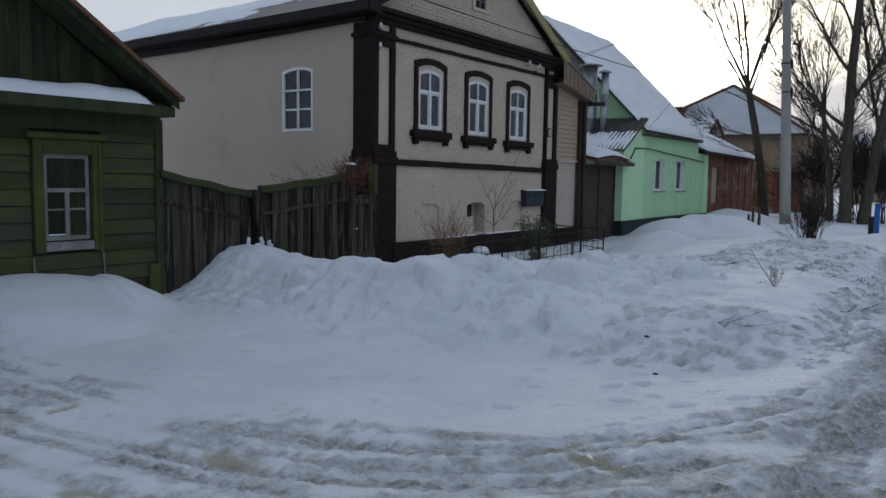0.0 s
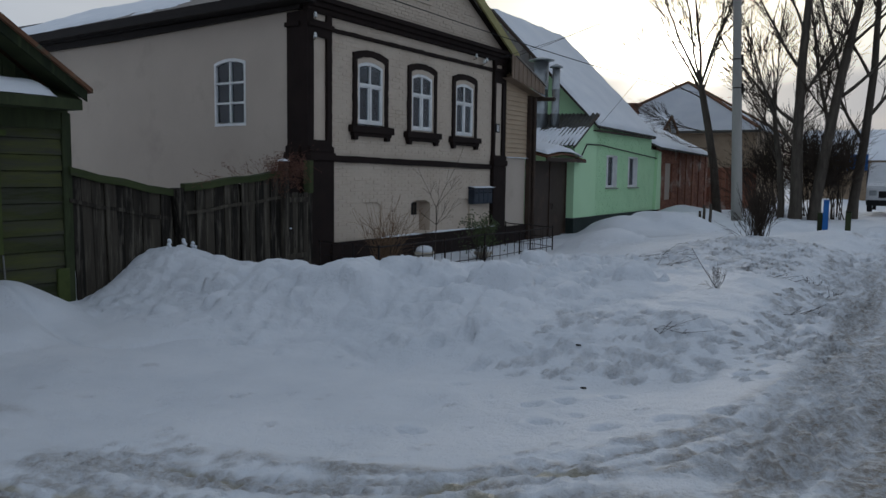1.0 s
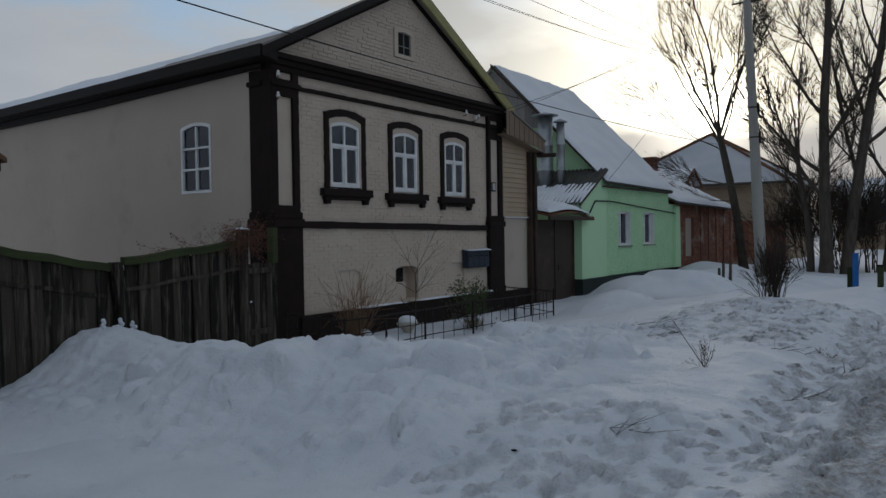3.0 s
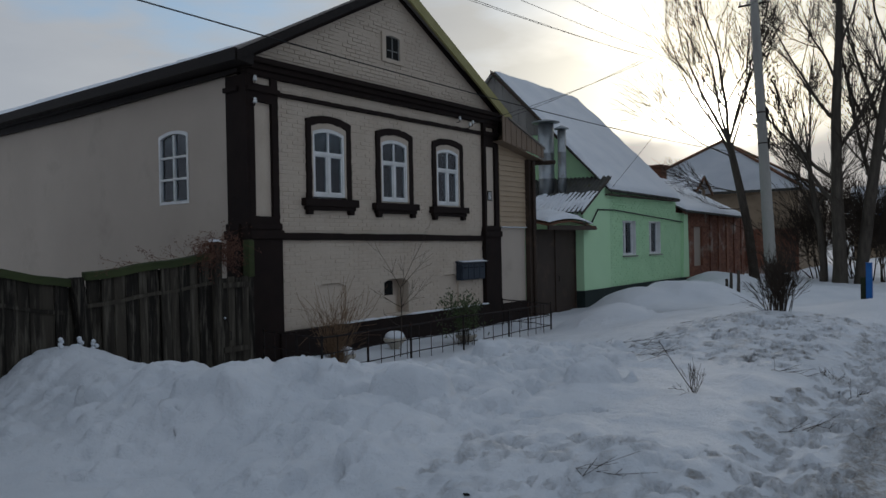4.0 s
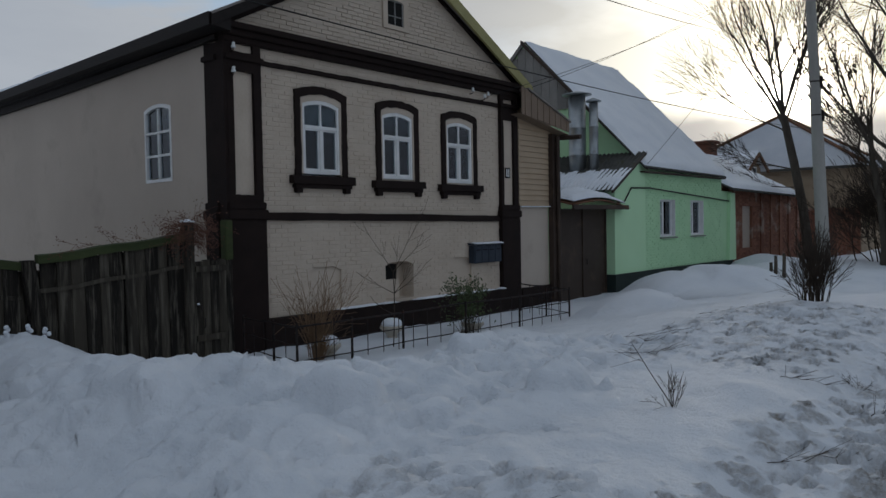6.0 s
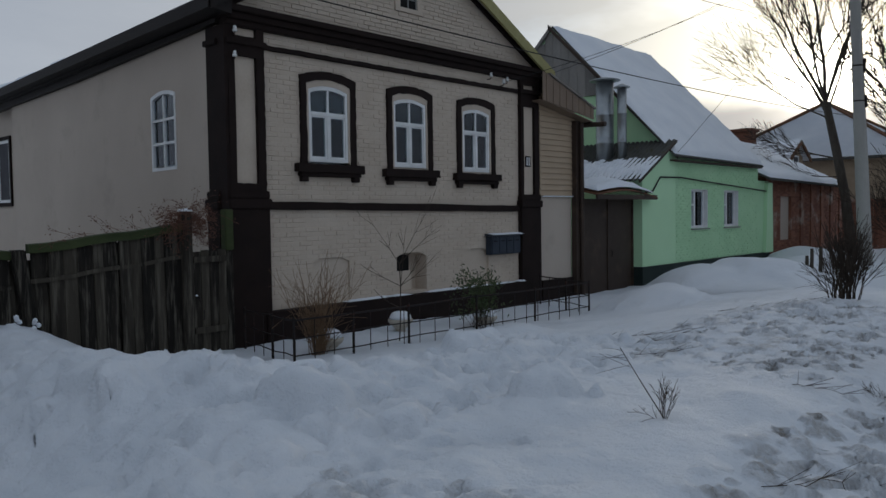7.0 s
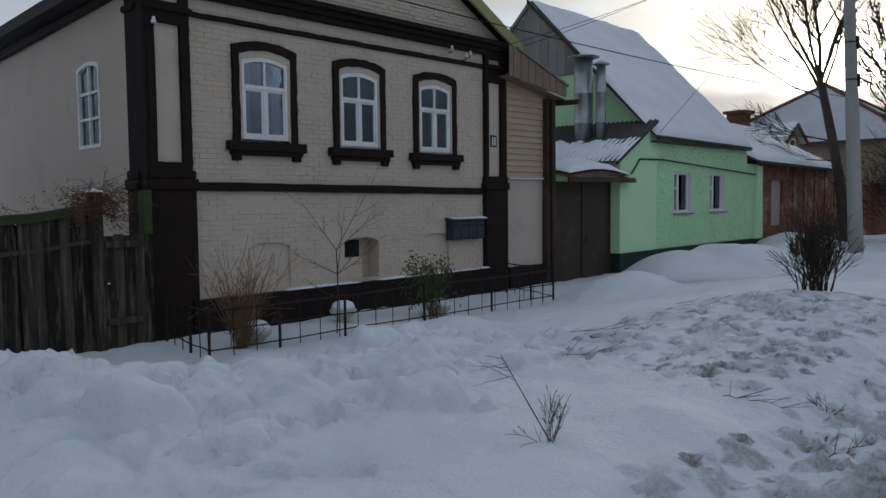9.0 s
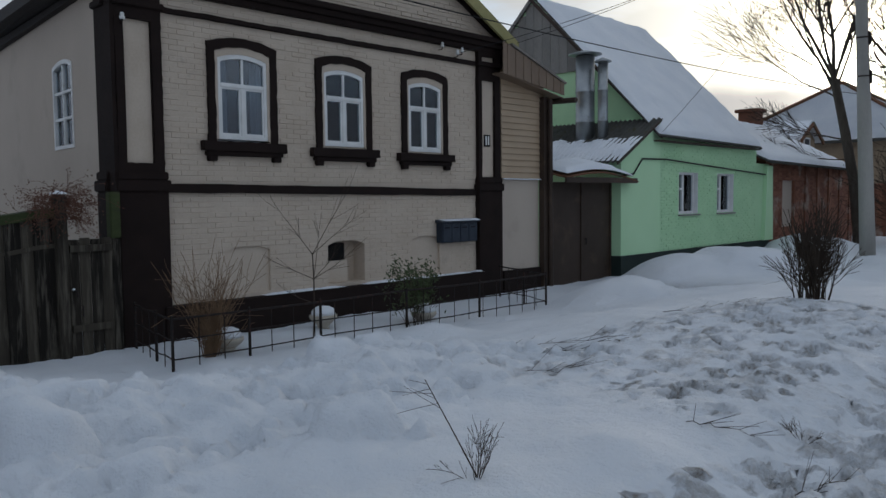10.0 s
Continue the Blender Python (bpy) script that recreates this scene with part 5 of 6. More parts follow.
# ---- branching plants ----
class Plant:
    """Grows tapered stems into bmeshes: thick ones and twigs apart."""

    def __init__(self, seed):
        self.r = random.Random(seed)
        self.thick, self.thin = bmesh.new(), bmesh.new()
        self.tips = []

    def turn(self, d, spread):
        side = d.orthogonal().normalized()
        side.rotate(Matrix.Rotation(self.r.uniform(0, 2 * math.pi), 3, d))
        return (d * math.cos(spread) + side * math.sin(spread)).normalized()

    def stem(self, p, d, length, r0, r1, bends=0.12, lift=0.0, limit=0.02, steps=None):
        pts, rad = [p.copy()], [r0]
        steps = steps or max(2, min(8, int(length / 0.35)))
        for i in range(steps):
            d = (d + Vector((self.r.gauss(0, bends), self.r.gauss(0, bends), self.r.gauss(0, bends * 0.6) + lift))).normalized()
            p = p + d * (length / steps)
            pts.append(p.copy())
            rad.append(r0 + (r1 - r0) * (i + 1) / steps)
        tube(pts, rad, 8 if r0 > 0.06 else 5 if r0 > limit else 3, self.thick if r0 > limit else self.thin, cap=False)
        return pts, rad, d

    def grow(self, p, d, length, r, depth, kids=(3, 5), spread=(0.35, 0.8), shrink=(0.5, 0.75), lift=0.05, limit=0.02, bends=0.12, low=0.3, least=0.004):
        pts, rad, d = self.stem(p, d, length, r, max(r * 0.45, least), bends, lift, limit)
        if depth == 0:
            self.tips.append((pts[-1], d))
            return
        for k in range(self.r.randint(*kids)):
            f = self.r.uniform(low, 1.0)
            i = min(int(f * (len(pts) - 1)), len(pts) - 2)
            q = pts[i].lerp(pts[i + 1], f * (len(pts) - 1) - i)
            dd = self.turn((pts[i + 1] - pts[i]).normalized(), self.r.uniform(*spread))
            self.grow(q, dd, length * self.r.uniform(*shrink), max(rad[i] * self.r.uniform(0.45, 0.65), least), depth - 1, kids, spread, shrink, lift, limit, bends, low, least)
        self.grow(pts[-1], d, length * self.r.uniform(*shrink), max(rad[-1], least), depth - 1, kids, spread, shrink, lift, limit, bends, low, least)

    def place(self, name, at, label, category, group="", stem_mat="bark", twig_mat="twig", stem_name="trunk", twig_name="crown"):
        t = thing(name, at, label, category, group)
        if len(self.thick.verts):
            part(stem_name, self.thick, stem_mat, t, smooth=True)
        if len(self.thin.verts):
            tagged(part(twig_name, self.thin, twig_mat, t), kind="stuff")
        return t


def tree(base, trunk, limbs, seed, depth=3, label="tall bare tree with grey-brown bark and fine twigs", least=0.006, kids=(3, 4), lift=0.06):
    """A bare tree: trunk as a line of points with radii; limbs start at its heights."""
    g = Plant(seed)
    tube([p for p, _ in trunk], [r for _, r in trunk], 10, g.thick, cap=False)
    for i, (start, d, length, r) in enumerate(limbs):
        g.grow(Vector(start), Vector(d).normalized(), length, r, depth, kids, (0.25, 0.6), (0.48, 0.7), lift, 0.03, 0.06, 0.2, least)
    return g.place("tree", base, label, "tree", "bare street trees")


# leaning forked tree before the red house
tx, ty = -9.43, 38.8
z = level(tx, ty)
fork = (-10.45, 38.9, 5.7)
tree((tx, ty, z), [((tx, ty, z - 0.3), 0.27), ((tx - 0.06, ty, z + 0.4), 0.20), ((-9.68, ty, 1.9), 0.175), ((-10.03, 38.85, 3.75), 0.165), (fork, 0.14)],
     [(fork, (-0.45, 0.0, 1.0), 4.6, 0.075), (fork, (-0.05, 0.1, 1.0), 5.0, 0.08), (fork, (0.3, -0.1, 1.0), 4.2, 0.06), ((-10.36, 38.88, 5.3), (-0.5, 0.2, 1.0), 4.4, 0.06), (fork, (0.12, 0.2, 1.0), 4.6, 0.06), (fork, (-0.25, -0.2, 1.0), 4.8, 0.06),
      ((-10.0, 38.85, 3.5), (-1, 0.1, 0.25), 2.0, 0.035), ((-9.8, 38.85, 2.8), (-1.0, -0.3, -0.1), 1.8, 0.03), ((-10.32, 38.88, 5.1), (-0.75, 0.1, 1.0), 3.8, 0.045), ((-10.38, 38.89, 5.35), (0.4, 0.1, 1.0), 3.6, 0.05), ((-10.3, 38.9, 5.0), (-1.0, -0.1, 0.6), 3.0, 0.035)], 11, 3, "leaning forked bare tree with fine twigs", 0.0055, (5, 7), 0.03)
# group of big trees by the road
for k, (bx, by, trunk, limbs) in enumerate((
        (-5.75, 36.0, [(0, 0, 0.30), (0.02, 0.5, 0.24), (-0.05, 3.0, 0.20), (-0.05, 6.0, 0.17), (0.1, 9.0, 0.13), (0.15, 12.0, 0.08)],
         [(2.6, (-0.6, 0, 0.7), 3.2, 0.09), (3.6, (-0.75, 0.2, 0.6), 3.4, 0.08), (4.6, (0.6, 0.1, 0.8), 3.0, 0.08), (5.8, (-0.7, -0.2, 0.9), 3.2, 0.07), (7.2, (-0.4, 0.3, 1), 3.0, 0.06), (8.5, (0.5, 0, 1), 2.8, 0.06), (10, (-0.5, 0, 1), 2.4, 0.05)]),
        (-5.1, 36.4, [(0, 0, 0.28), (0.05, 0.6, 0.22), (0.35, 3.0, 0.20), (0.7, 5.5, 0.17), (1.15, 8.0, 0.13), (1.5, 11.0, 0.08)],
         [(3.4, (-0.3, 0, 1.0), 3.4, 0.09), (4.6, (0.9, 0, 0.7), 3.0, 0.08), (5.6, (-0.5, 0.2, 1.0), 3.2, 0.08), (6.6, (0.8, 0, 0.8), 3.0, 0.07), (8, (-0.4, 0, 1), 2.8, 0.06)]),
        (-6.35, 36.3, [(0, 0, 0.17), (0.02, 0.5, 0.13), (-0.1, 2.0, 0.12), (-0.35, 3.4, 0.10), (-0.5, 5.0, 0.07)],
         [(1.9, (-0.5, 0, 0.8), 2.0, 0.05), (2.6, (0.5, 0, 0.8), 2.0, 0.05), (3.3, (-0.8, 0, 0.7), 2.2, 0.05), (4.0, (0.2, 0, 1), 2.2, 0.05), (4.6, (-0.7, 0.2, 0.8), 2.0, 0.04)]),
        (-3.9, 38.5, [(0, 0, 0.26), (0.05, 0.6, 0.20), (0.3, 3.0, 0.17), (0.5, 6.0, 0.14), (0.5, 9.5, 0.09)],
         [(3.0, (-0.7, 0, 0.8), 3.0, 0.08), (4.0, (0.7, 0, 0.8), 3.0, 0.08), (5.5, (-0.6, 0, 0.9), 3.0, 0.07), (7, (0.5, 0, 1), 3.0, 0.06), (8.3, (-0.4, 0, 1), 2.6, 0.05)]))):
    z = level(bx, by)
    line = [((bx + dx, by, z - 0.3 if not h else h), r) for dx, h, r in trunk]
    at = lambda h: Vector((bx + float(np.interp(h, [t[1] for t in trunk], [t[0] for t in trunk])), by, h))
    tree((bx, by, z), line, [(at(h), d, l, r) for h, d, l, r in limbs], 20 + k, 3, least=0.0068, kids=(5, 6))

for k, (x, y, h) in enumerate(((-6.9, 37.5, 1.7), (-5.3, 38.6, 1.9), (-4.3, 37.4, 1.7), (-6.1, 39.5, 2.0))):
    z = level(x, y)
    g = Plant(120 + k)
    for i in range(7):
        d = Vector((g.r.gauss(0, 0.3), g.r.gauss(0, 0.2), 1)).normalized()
        g.grow(Vector((x + g.r.gauss(0, 0.2), y, z - 0.2)), d, h * g.r.uniform(0.8, 1.2), 0.03, 3, (4, 5), (0.25, 0.7), (0.55, 0.8), 0.03, 0.03, 0.10, 0.3, 0.007)
    g.place("thicket", (x, y, z), "thicket of young bare saplings behind the big trees", "thicket", "roadside thickets", stem_name="stem")

# bush of many stems by the road, cut stumps, twigs stuck in the snow
z = level(-3.95, 18.3)
g = Plant(5)
for i in range(46):
    a, rad = g.r.uniform(0, 6.28), g.r.uniform(0, 0.22)
    p = Vector((-3.95 + rad * math.cos(a), 18.3 + rad * math.sin(a), z - 0.1))
    d = Vector((0.7 * rad * math.cos(a) + g.r.gauss(0, 0.10), 0.7 * rad * math.sin(a) + g.r.gauss(0, 0.10), 1)).normalized()
    g.grow(p, d, g.r.uniform(0.35, 0.66), g.r.uniform(0.006, 0.014), 2, (2, 4), (0.2, 0.6), (0.5, 0.8), 0.03, 0.010, 0.07, 0.4, 0.0035)
g.place("bush", (-3.95, 18.3, z), "leafless roadside bush of many brown stems", "bush", stem_mat="twig", stem_name="stem", twig_name="twig_tangle")
for i, (x, y, h) in enumerate(((-7.15, 26.9, 0.55), (-7.0, 27.1, 0.7), (-7.3, 27.0, 0.4))):
    z = level(x, y)
    solid("stump", tube([(x, y, z - 0.2), (x + 0.02, y, z + h * 0.6), (x + 0.01, y + 0.02, z + h)], [0.055, 0.045, 0.04], 8), "bark", (x, y, z), "thin cut tree stump standing in the snow", "stump", "stumps by the mint house")


def twig_plant(x, y, seed, n, length, radius, label, lean=(0, 0), depth=2, mat="twig"):
    z = level(x, y)
    g = Plant(seed)
    for i in range(n):
        d = Vector((g.r.gauss(lean[0], 0.55), g.r.gauss(lean[1], 0.55), 0.8)).normalized()
        g.grow(Vector((x, y, z - 0.05)), d, length * g.r.uniform(0.6, 1.1), radius, depth, (1, 3), (0.3, 0.8), (0.4, 0.7), 0.0, 0.02, 0.12, 0.3, 0.0014)
    return g.place("twig", (x, y, z), label, "twig", "twigs in the snow", mat, mat, "stem", "stem")


twig_plant(-3.16, 11.30, 31, 10, 0.20, 0.0032, "small leafless sapling poking out of the snow")
g = Plant(32)
z = level(-3.16, 11.30)
pts, rad, d = g.stem(Vector((-3.16, 11.30, z)), Vector((-0.5, -0.1, 0.75)).normalized(), 0.56, 0.0055, 0.003, 0.04, -0.02)
for k in range(6):
    q = pts[-2].lerp(pts[-1], 0.4 + 0.1 * k)
    g.stem(q, (Vector((-0.85, -0.25, 0.12)) + Vector((g.r.gauss(0, 0.2), g.r.gauss(0, 0.2), g.r.gauss(0, 0.2)))).normalized(), g.r.uniform(0.1, 0.28), 0.0018, 0.001, 0.1, -0.02)
g.place("twig", (-3.16, 11.30, z), "long thin bent twig leaning out of the snow", "twig", "twigs in the snow", "twig", "twig", "stem", "stem")
twig_plant(-2.35, 13.5, 33, 5, 0.12, 0.003, "small tuft of twigs at the road's edge")
twig_plant(-4.6, 20.4, 35, 3, 0.6, 0.008, "slim leaning stems beside the bush", (-0.5, 0.0), 1)


def fallen(x, y, yaw, length, seed, label):
    g = Plant(seed)
    d = Vector((math.cos(yaw), math.sin(yaw), 0))
    pts = []
    for i in range(9):
        q = Vector((x, y, 0)) + d * (length * i / 8) + Vector((g.r.gauss(0, 0.02), g.r.gauss(0, 0.02), 0))
        q.z = level(q.x, q.y) + 0.012
        pts.append(q)
    tube(pts, [0.0032 - 0.0002 * i for i in range(9)], 4, g.thin)
    for i in range(11):
        q = pts[g.r.randint(1, 7)]
        e = Vector((d.x + g.r.gauss(0, 0.5), d.y + g.r.gauss(0, 0.5), 0.25)).normalized()
        tube([q, q + e * g.r.uniform(0.1, 0.35)], [0.0022, 0.0012], 3, g.thin)
    g.place("fallen_branch", tuple(pts[0]), label, "branch", "fallen branches", twig_name="stem")


for i, (x, y, yaw, ln) in enumerate(((-5.6, 14.4, 0.5, 1.1), (-5.0, 14.3, 0.9, 0.8), (-4.6, 13.5, 0.7, 0.5), (-2.3, 10.9, 1.0, 0.7), (-5.2, 16.9, 0.9, 1.6), (-2.9, 12.9, 0.6, 0.5), (-3.2, 8.9, 0.2, 0.35), (-2.1, 12.6, 1.3, 0.5))):
    fallen(x, y, yaw, ln, 50 + i, "thin fallen branch lying on the snow")
for i, (x, y) in enumerate(((-3.42, 7.46), (-3.33, 7.52), (-3.75, 8.42))):
    z = level(x, y)
    solid("dead_leaf", prism([(x - 0.022, y), (x, y - 0.014), (x + 0.028, y + 0.006), (x + 0.006, y + 0.016)], z + 0.004, z + 0.016, "z"), "black", (x, y, z), "dark dead leaf lying on the snow", "leaf", "dead leaves")

# ---- front garden: iron railing, urns, shrubs ----
rail = thing("garden_railing", (-9.3, 16, -0.5), "low rusty iron railing round the snowy front garden", "railing")
corner = [(-10.95, 13.0), (-9.32, 12.72), (-9.16, 19.85), (-10.9, 20.6)]
PZ0, PZ1 = -0.75, 0.17
posts = [corner[0], (-10.0, 12.84), corner[1], (-9.29, 13.75), (-9.26, 14.85), (-9.23, 16.44), (-9.2, 18.07), corner[2], (-9.95, 20.2), corner[3]]
for x, y in posts:
    part("post", box(x - 0.015, x + 0.015, y - 0.015, y + 0.015, PZ0, PZ1 + 0.03, bevel=0.003), "iron", rail)
for z, r in ((0.16, 0.014), (-0.10, 0.009), (-0.33, 0.009)):
    for (xa, ya), (xb, yb) in zip(corner, corner[1:]):
        n = 6
        part("rail", tube([(xa + (xb - xa) * i / n, ya + (yb - ya) * i / n, z + (0.012 * math.sin(i * 2.1 + z * 9) if 0 < i < n else 0)) for i in range(n + 1)], r, 6), "iron", rail)
for (xa, ya), (xb, yb), n in ((corner[0], corner[1], 5), (corner[1], corner[2], 21), (corner[2], corner[3], 5)):
    for i in range(1, n):
        x, y = xa + (xb - xa) * i / n, ya + (yb - ya) * i / n
        part("bar", tube([(x, y, PZ0), (x + 0.005, y, PZ1)], 0.007, 5), "iron", rail)

a = (-10.3, 15.67, -0.52)
proto = thing("urn", a, "pale concrete garden urn capped with snow", "urn", "garden urns")
part("bowl", lathe([(0.10, 0.0), (0.12, 0.06), (0.08, 0.11), (0.11, 0.16), (0.19, 0.23), (0.215, 0.26), (0.215, 0.30), (0.19, 0.305)], a, 24), "urn", proto, smooth=True)
part("snow_cap", lathe([(0.19, 0.306), (0.185, 0.35), (0.155, 0.40), (0.10, 0.43), (0.03, 0.44)], a, 24), "snow", proto, "round cap of snow", True)
copy_thing(proto, pose(-9.85, 13.75, -0.56, 0, 0, 40))
copy_thing(proto, pose(-9.75, 17.3, -0.60, 0, 0, 100))

g = Plant(71)
x, y = -9.7, 13.42
for i in range(90):
    d = Vector((g.r.gauss(0.0, 0.03), g.r.gauss(-0.02, 0.03), 1)).normalized()
    p = Vector((x + g.r.gauss(0, 0.03), y + g.r.gauss(0, 0.04), -0.6))
    g.grow(p, d, g.r.uniform(0.45, 1.35), g.r.uniform(0.004, 0.008), 1, (3, 5), (0.4, 1.2), (0.18, 0.40), 0.0, 0.03, 0.17, 0.3, 0.0028)
g.place("dry_shrub", (x, y, -0.55), "dry straw-coloured shrub of dense bare stems", "shrub", twig_mat="straw", twig_name="stem_tangle")
g = Plant(72)
x, y = -9.6, 14.95
pts, rad, d = g.stem(Vector((x, y, -0.6)), Vector((0.02, 0.02, 1)), 1.4, 0.014, 0.010, 0.03, 0.0, 0.05)
for dy, dz, ln, k in ((-0.75, 0.75, 0.85, -1), (0.5, 1.0, 1.0, -1), (0.9, 0.75, 0.9, -1), (-1.0, 0.35, 0.7, 3), (1.0, 0.35, 0.8, 3), (0.1, 1, 0.7, -2), (-0.9, 0.3, 0.6, 2), (0.9, 0.9, 0.6, -2)):
    g.grow(pts[k], Vector((0.1, dy, dz)).normalized(), ln, 0.007, 1, (3, 5), (0.3, 0.7), (0.25, 0.5), 0.04, 0.05, 0.08, 0.3, 0.0025)
g.place("sapling", (x, y, -0.55), "slender bare sapling with spreading thin branches", "sapling", stem_mat="twig", twig_mat="twig", stem_name="stem")
g = Plant(73)
x, y = -9.55, 16.95
leaves = bmesh.new()
for i in range(26):
    d = Vector((g.r.gauss(0, 0.22), g.r.gauss(0.05, 0.28), 1)).normalized()
    g.grow(Vector((x + g.r.gauss(0, 0.06), y + g.r.gauss(0, 0.08), -0.6)), d, g.r.uniform(0.6, 1.0), 0.006, 1, (2, 3), (0.3, 0.8), (0.3, 0.5), 0.0, 0.03, 0.08, 0.5, 0.0025)
for p, d in g.tips:
    for k in range(11):
        c = p - d * g.r.uniform(0, 0.22) + Vector((g.r.gauss(0, 0.06), g.r.gauss(0, 0.06), g.r.gauss(0, 0.05)))
        u = Vector((g.r.gauss(0, 1), g.r.gauss(0, 1), g.r.gauss(-0.4, 0.6))).normalized() * g.r.uniform(0.028, 0.05)
        w2 = u.orthogonal().normalized() * 0.013
        leaves.faces.new([leaves.verts.new(c + q) for q in (-u, w2 + Vector((0, 0, 0.006)), u, -w2 + Vector((0, 0, 0.006)))])
ev = g.place("evergreen_shrub", (x, y, -0.55), "straggly evergreen shrub with dull green leaves", "shrub", twig_name="stem_tangle")
tagged(part("leaves", leaves, "leaf", ev), kind="stuff")

# dry creeper over the fence's end
g = Plant(74)
leaves = bmesh.new()
for i in range(150):
    p = Vector((-11.0 + g.r.gauss(0, 0.08), 12.08 + g.r.gauss(0, 0.10), 1.45 + g.r.uniform(-0.1, 0.25)))
    side = -1 if g.r.random() < 0.5 else 1
    d = Vector((g.r.gauss(0, 0.35), side * g.r.uniform(0.2, 1.0), g.r.gauss(0.25, 0.35))).normalized()
    g.grow(p, d, g.r.uniform(0.12, 0.32), 0.0045, 1, (1, 3), (0.4, 1.2), (0.4, 0.8), -0.22, 0.03, 0.22, 0.2, 0.0025)
for i in range(12):
    p = Vector((-11.18, 11.7 - i * 0.11, 1.42 - i * 0.01))
    g.grow(p, Vector((0, -0.8, g.r.uniform(0.1, 0.7))).normalized(), 0.2, 0.004, 1, (1, 2), (0.4, 1.2), (0.4, 0.8), -0.1, 0.03, 0.25, 0.2, 0.0022)
for p, d in g.tips:
    for k in range(4):
        c = p + Vector((g.r.gauss(0, 0.03), g.r.gauss(0, 0.03), g.r.gauss(0, 0.03)))
        u = Vector((g.r.gauss(0, 1), g.r.gauss(0, 1), g.r.gauss(0, 1))).normalized() * 0.014
        w2 = u.orthogonal().normalized() * 0.009
        leaves.faces.new([leaves.verts.new(c + q) for q in (-u, w2, u, -w2)])
cr = g.place("creeper", (-11.0, 12.1, 1.3), "dry reddish creeper tangled over the fence post", "creeper", twig_mat="vine", twig_name="stem_tangle")
tagged(part("leaves", leaves, "vine", cr), kind="stuff")
weed_r = random.Random(90)
for i in range(3):
    x, y = -11.0 + 0.04 * (i % 2), 9.55 + i * 0.24
    z = level(x, y)
    b = bmesh.new()
    for k in range(5):
        lathe([(0.015, 0), (0.032, 0.02), (0.028, 0.045), (0.008, 0.06)], (x + weed_r.uniform(-0.03, 0.03), y + weed_r.uniform(-0.045, 0.045) * (1 - k / 6), z - 0.04 + 0.032 * k), 8, b)
    solid("snowy_weed", b, "snow", (x, y, z), "weed stalk wrapped in clumps of snow by the fence", "weed", "snowy weeds", smooth=True)

# ---- pole, cables ----
pole = thing("utility_pole", (-6.98, 31.1, -0.2), "tall round concrete utility pole leaning slightly", "utility pole")
top = Vector((-7.42, 31.05, 9.7))
foot = Vector((-6.98, 31.1, -0.4))
part("shaft", tube([foot.lerp(top, i / 6) for i in range(7)], [0.20 - 0.012 * i for i in range(7)], 16), "concrete", pole, smooth=True)
for f, s in ((0.50, 1), (0.60, 1)):
    p = foot.lerp(top, f)
    part("clamp", lathe([(0.165, -0.02), (0.172, 0.0), (0.165, 0.02)], p, 16), "iron", pole)
    part("bracket", box(p.x + 0.12, p.x + 0.22, p.y - 0.05, p.y + 0.05, p.z - 0.2, p.z + 0.16, bevel=0.01), "iron", pole)
p = foot.lerp(top, 0.955)
part("crossarm", tube([p + Vector((-0.5, 0, 0)), p + Vector((0.5, 0, 0))], 0.035, 6), "iron", pole)
for dx in (-0.45, -0.2, 0.2, 0.45):
    part("insulator", lathe([(0.03, 0), (0.04, 0.05), (0.02, 0.08), (0.035, 0.1), (0.01, 0.14)], p + Vector((dx, 0, 0.03)), 10), "porcelain", pole)


def cable(a, b, sag, r, label, group=""):
    a, b = Vector(a), Vector(b)
    pts = [a.lerp(b, i / 24) - Vector((0, 0, sag * 4 * (i / 24) * (1 - i / 24))) for i in range(25)]
    solid("cable", tube(pts, r, 5), "wire", tuple(a), label, "cable", group)


cable((-10.6, -6, 5.62), (-10.6, 44, 5.58), 0.62, 0.012, "black sagging cable along the house front", "overhead cables")
for dx, dz in ((0.0, 0.0), (0.9, 0.1), (1.6, 0.5), (-0.6, 0.2)):
    cable((-11.6 + dx, 12.0, 7.4 + dz), (-15.6 + dx * 0.6, 46, 11.2 + dz), 0.2, 0.008, "thin overhead power line", "overhead cables")
cable(p + Vector((-0.45, 0, 0.15)), (-10.9, 21.2, 4.75), 0.25, 0.006, "thin service line to the brick house", "overhead cables")
cable(p + Vector((-0.2, 0, 0.15)), (-10.6, 26.7, 3.2), 0.2, 0.006, "thin service line to the mint house", "overhead cables")
cable(p + Vector((0.2, 0, 0.15)), (-11.1, 19.7, 4.4), 0.35, 0.006, "thin service line to the brick house", "overhead cables")
b = tube([(-10.78, 25.0, 2.05), (-10.78, 25.6, 2.12), (-10.77, 26.0, 2.5), (-10.77, 27.2, 2.52), (-10.78, 30.5, 2.36), (-10.79, 33.9, 2.2)], 0.022, 6)
solid("wall_cable", b, "wire", (-10.75, 29, 2.4), "black cable strung along the mint wall", "cable")

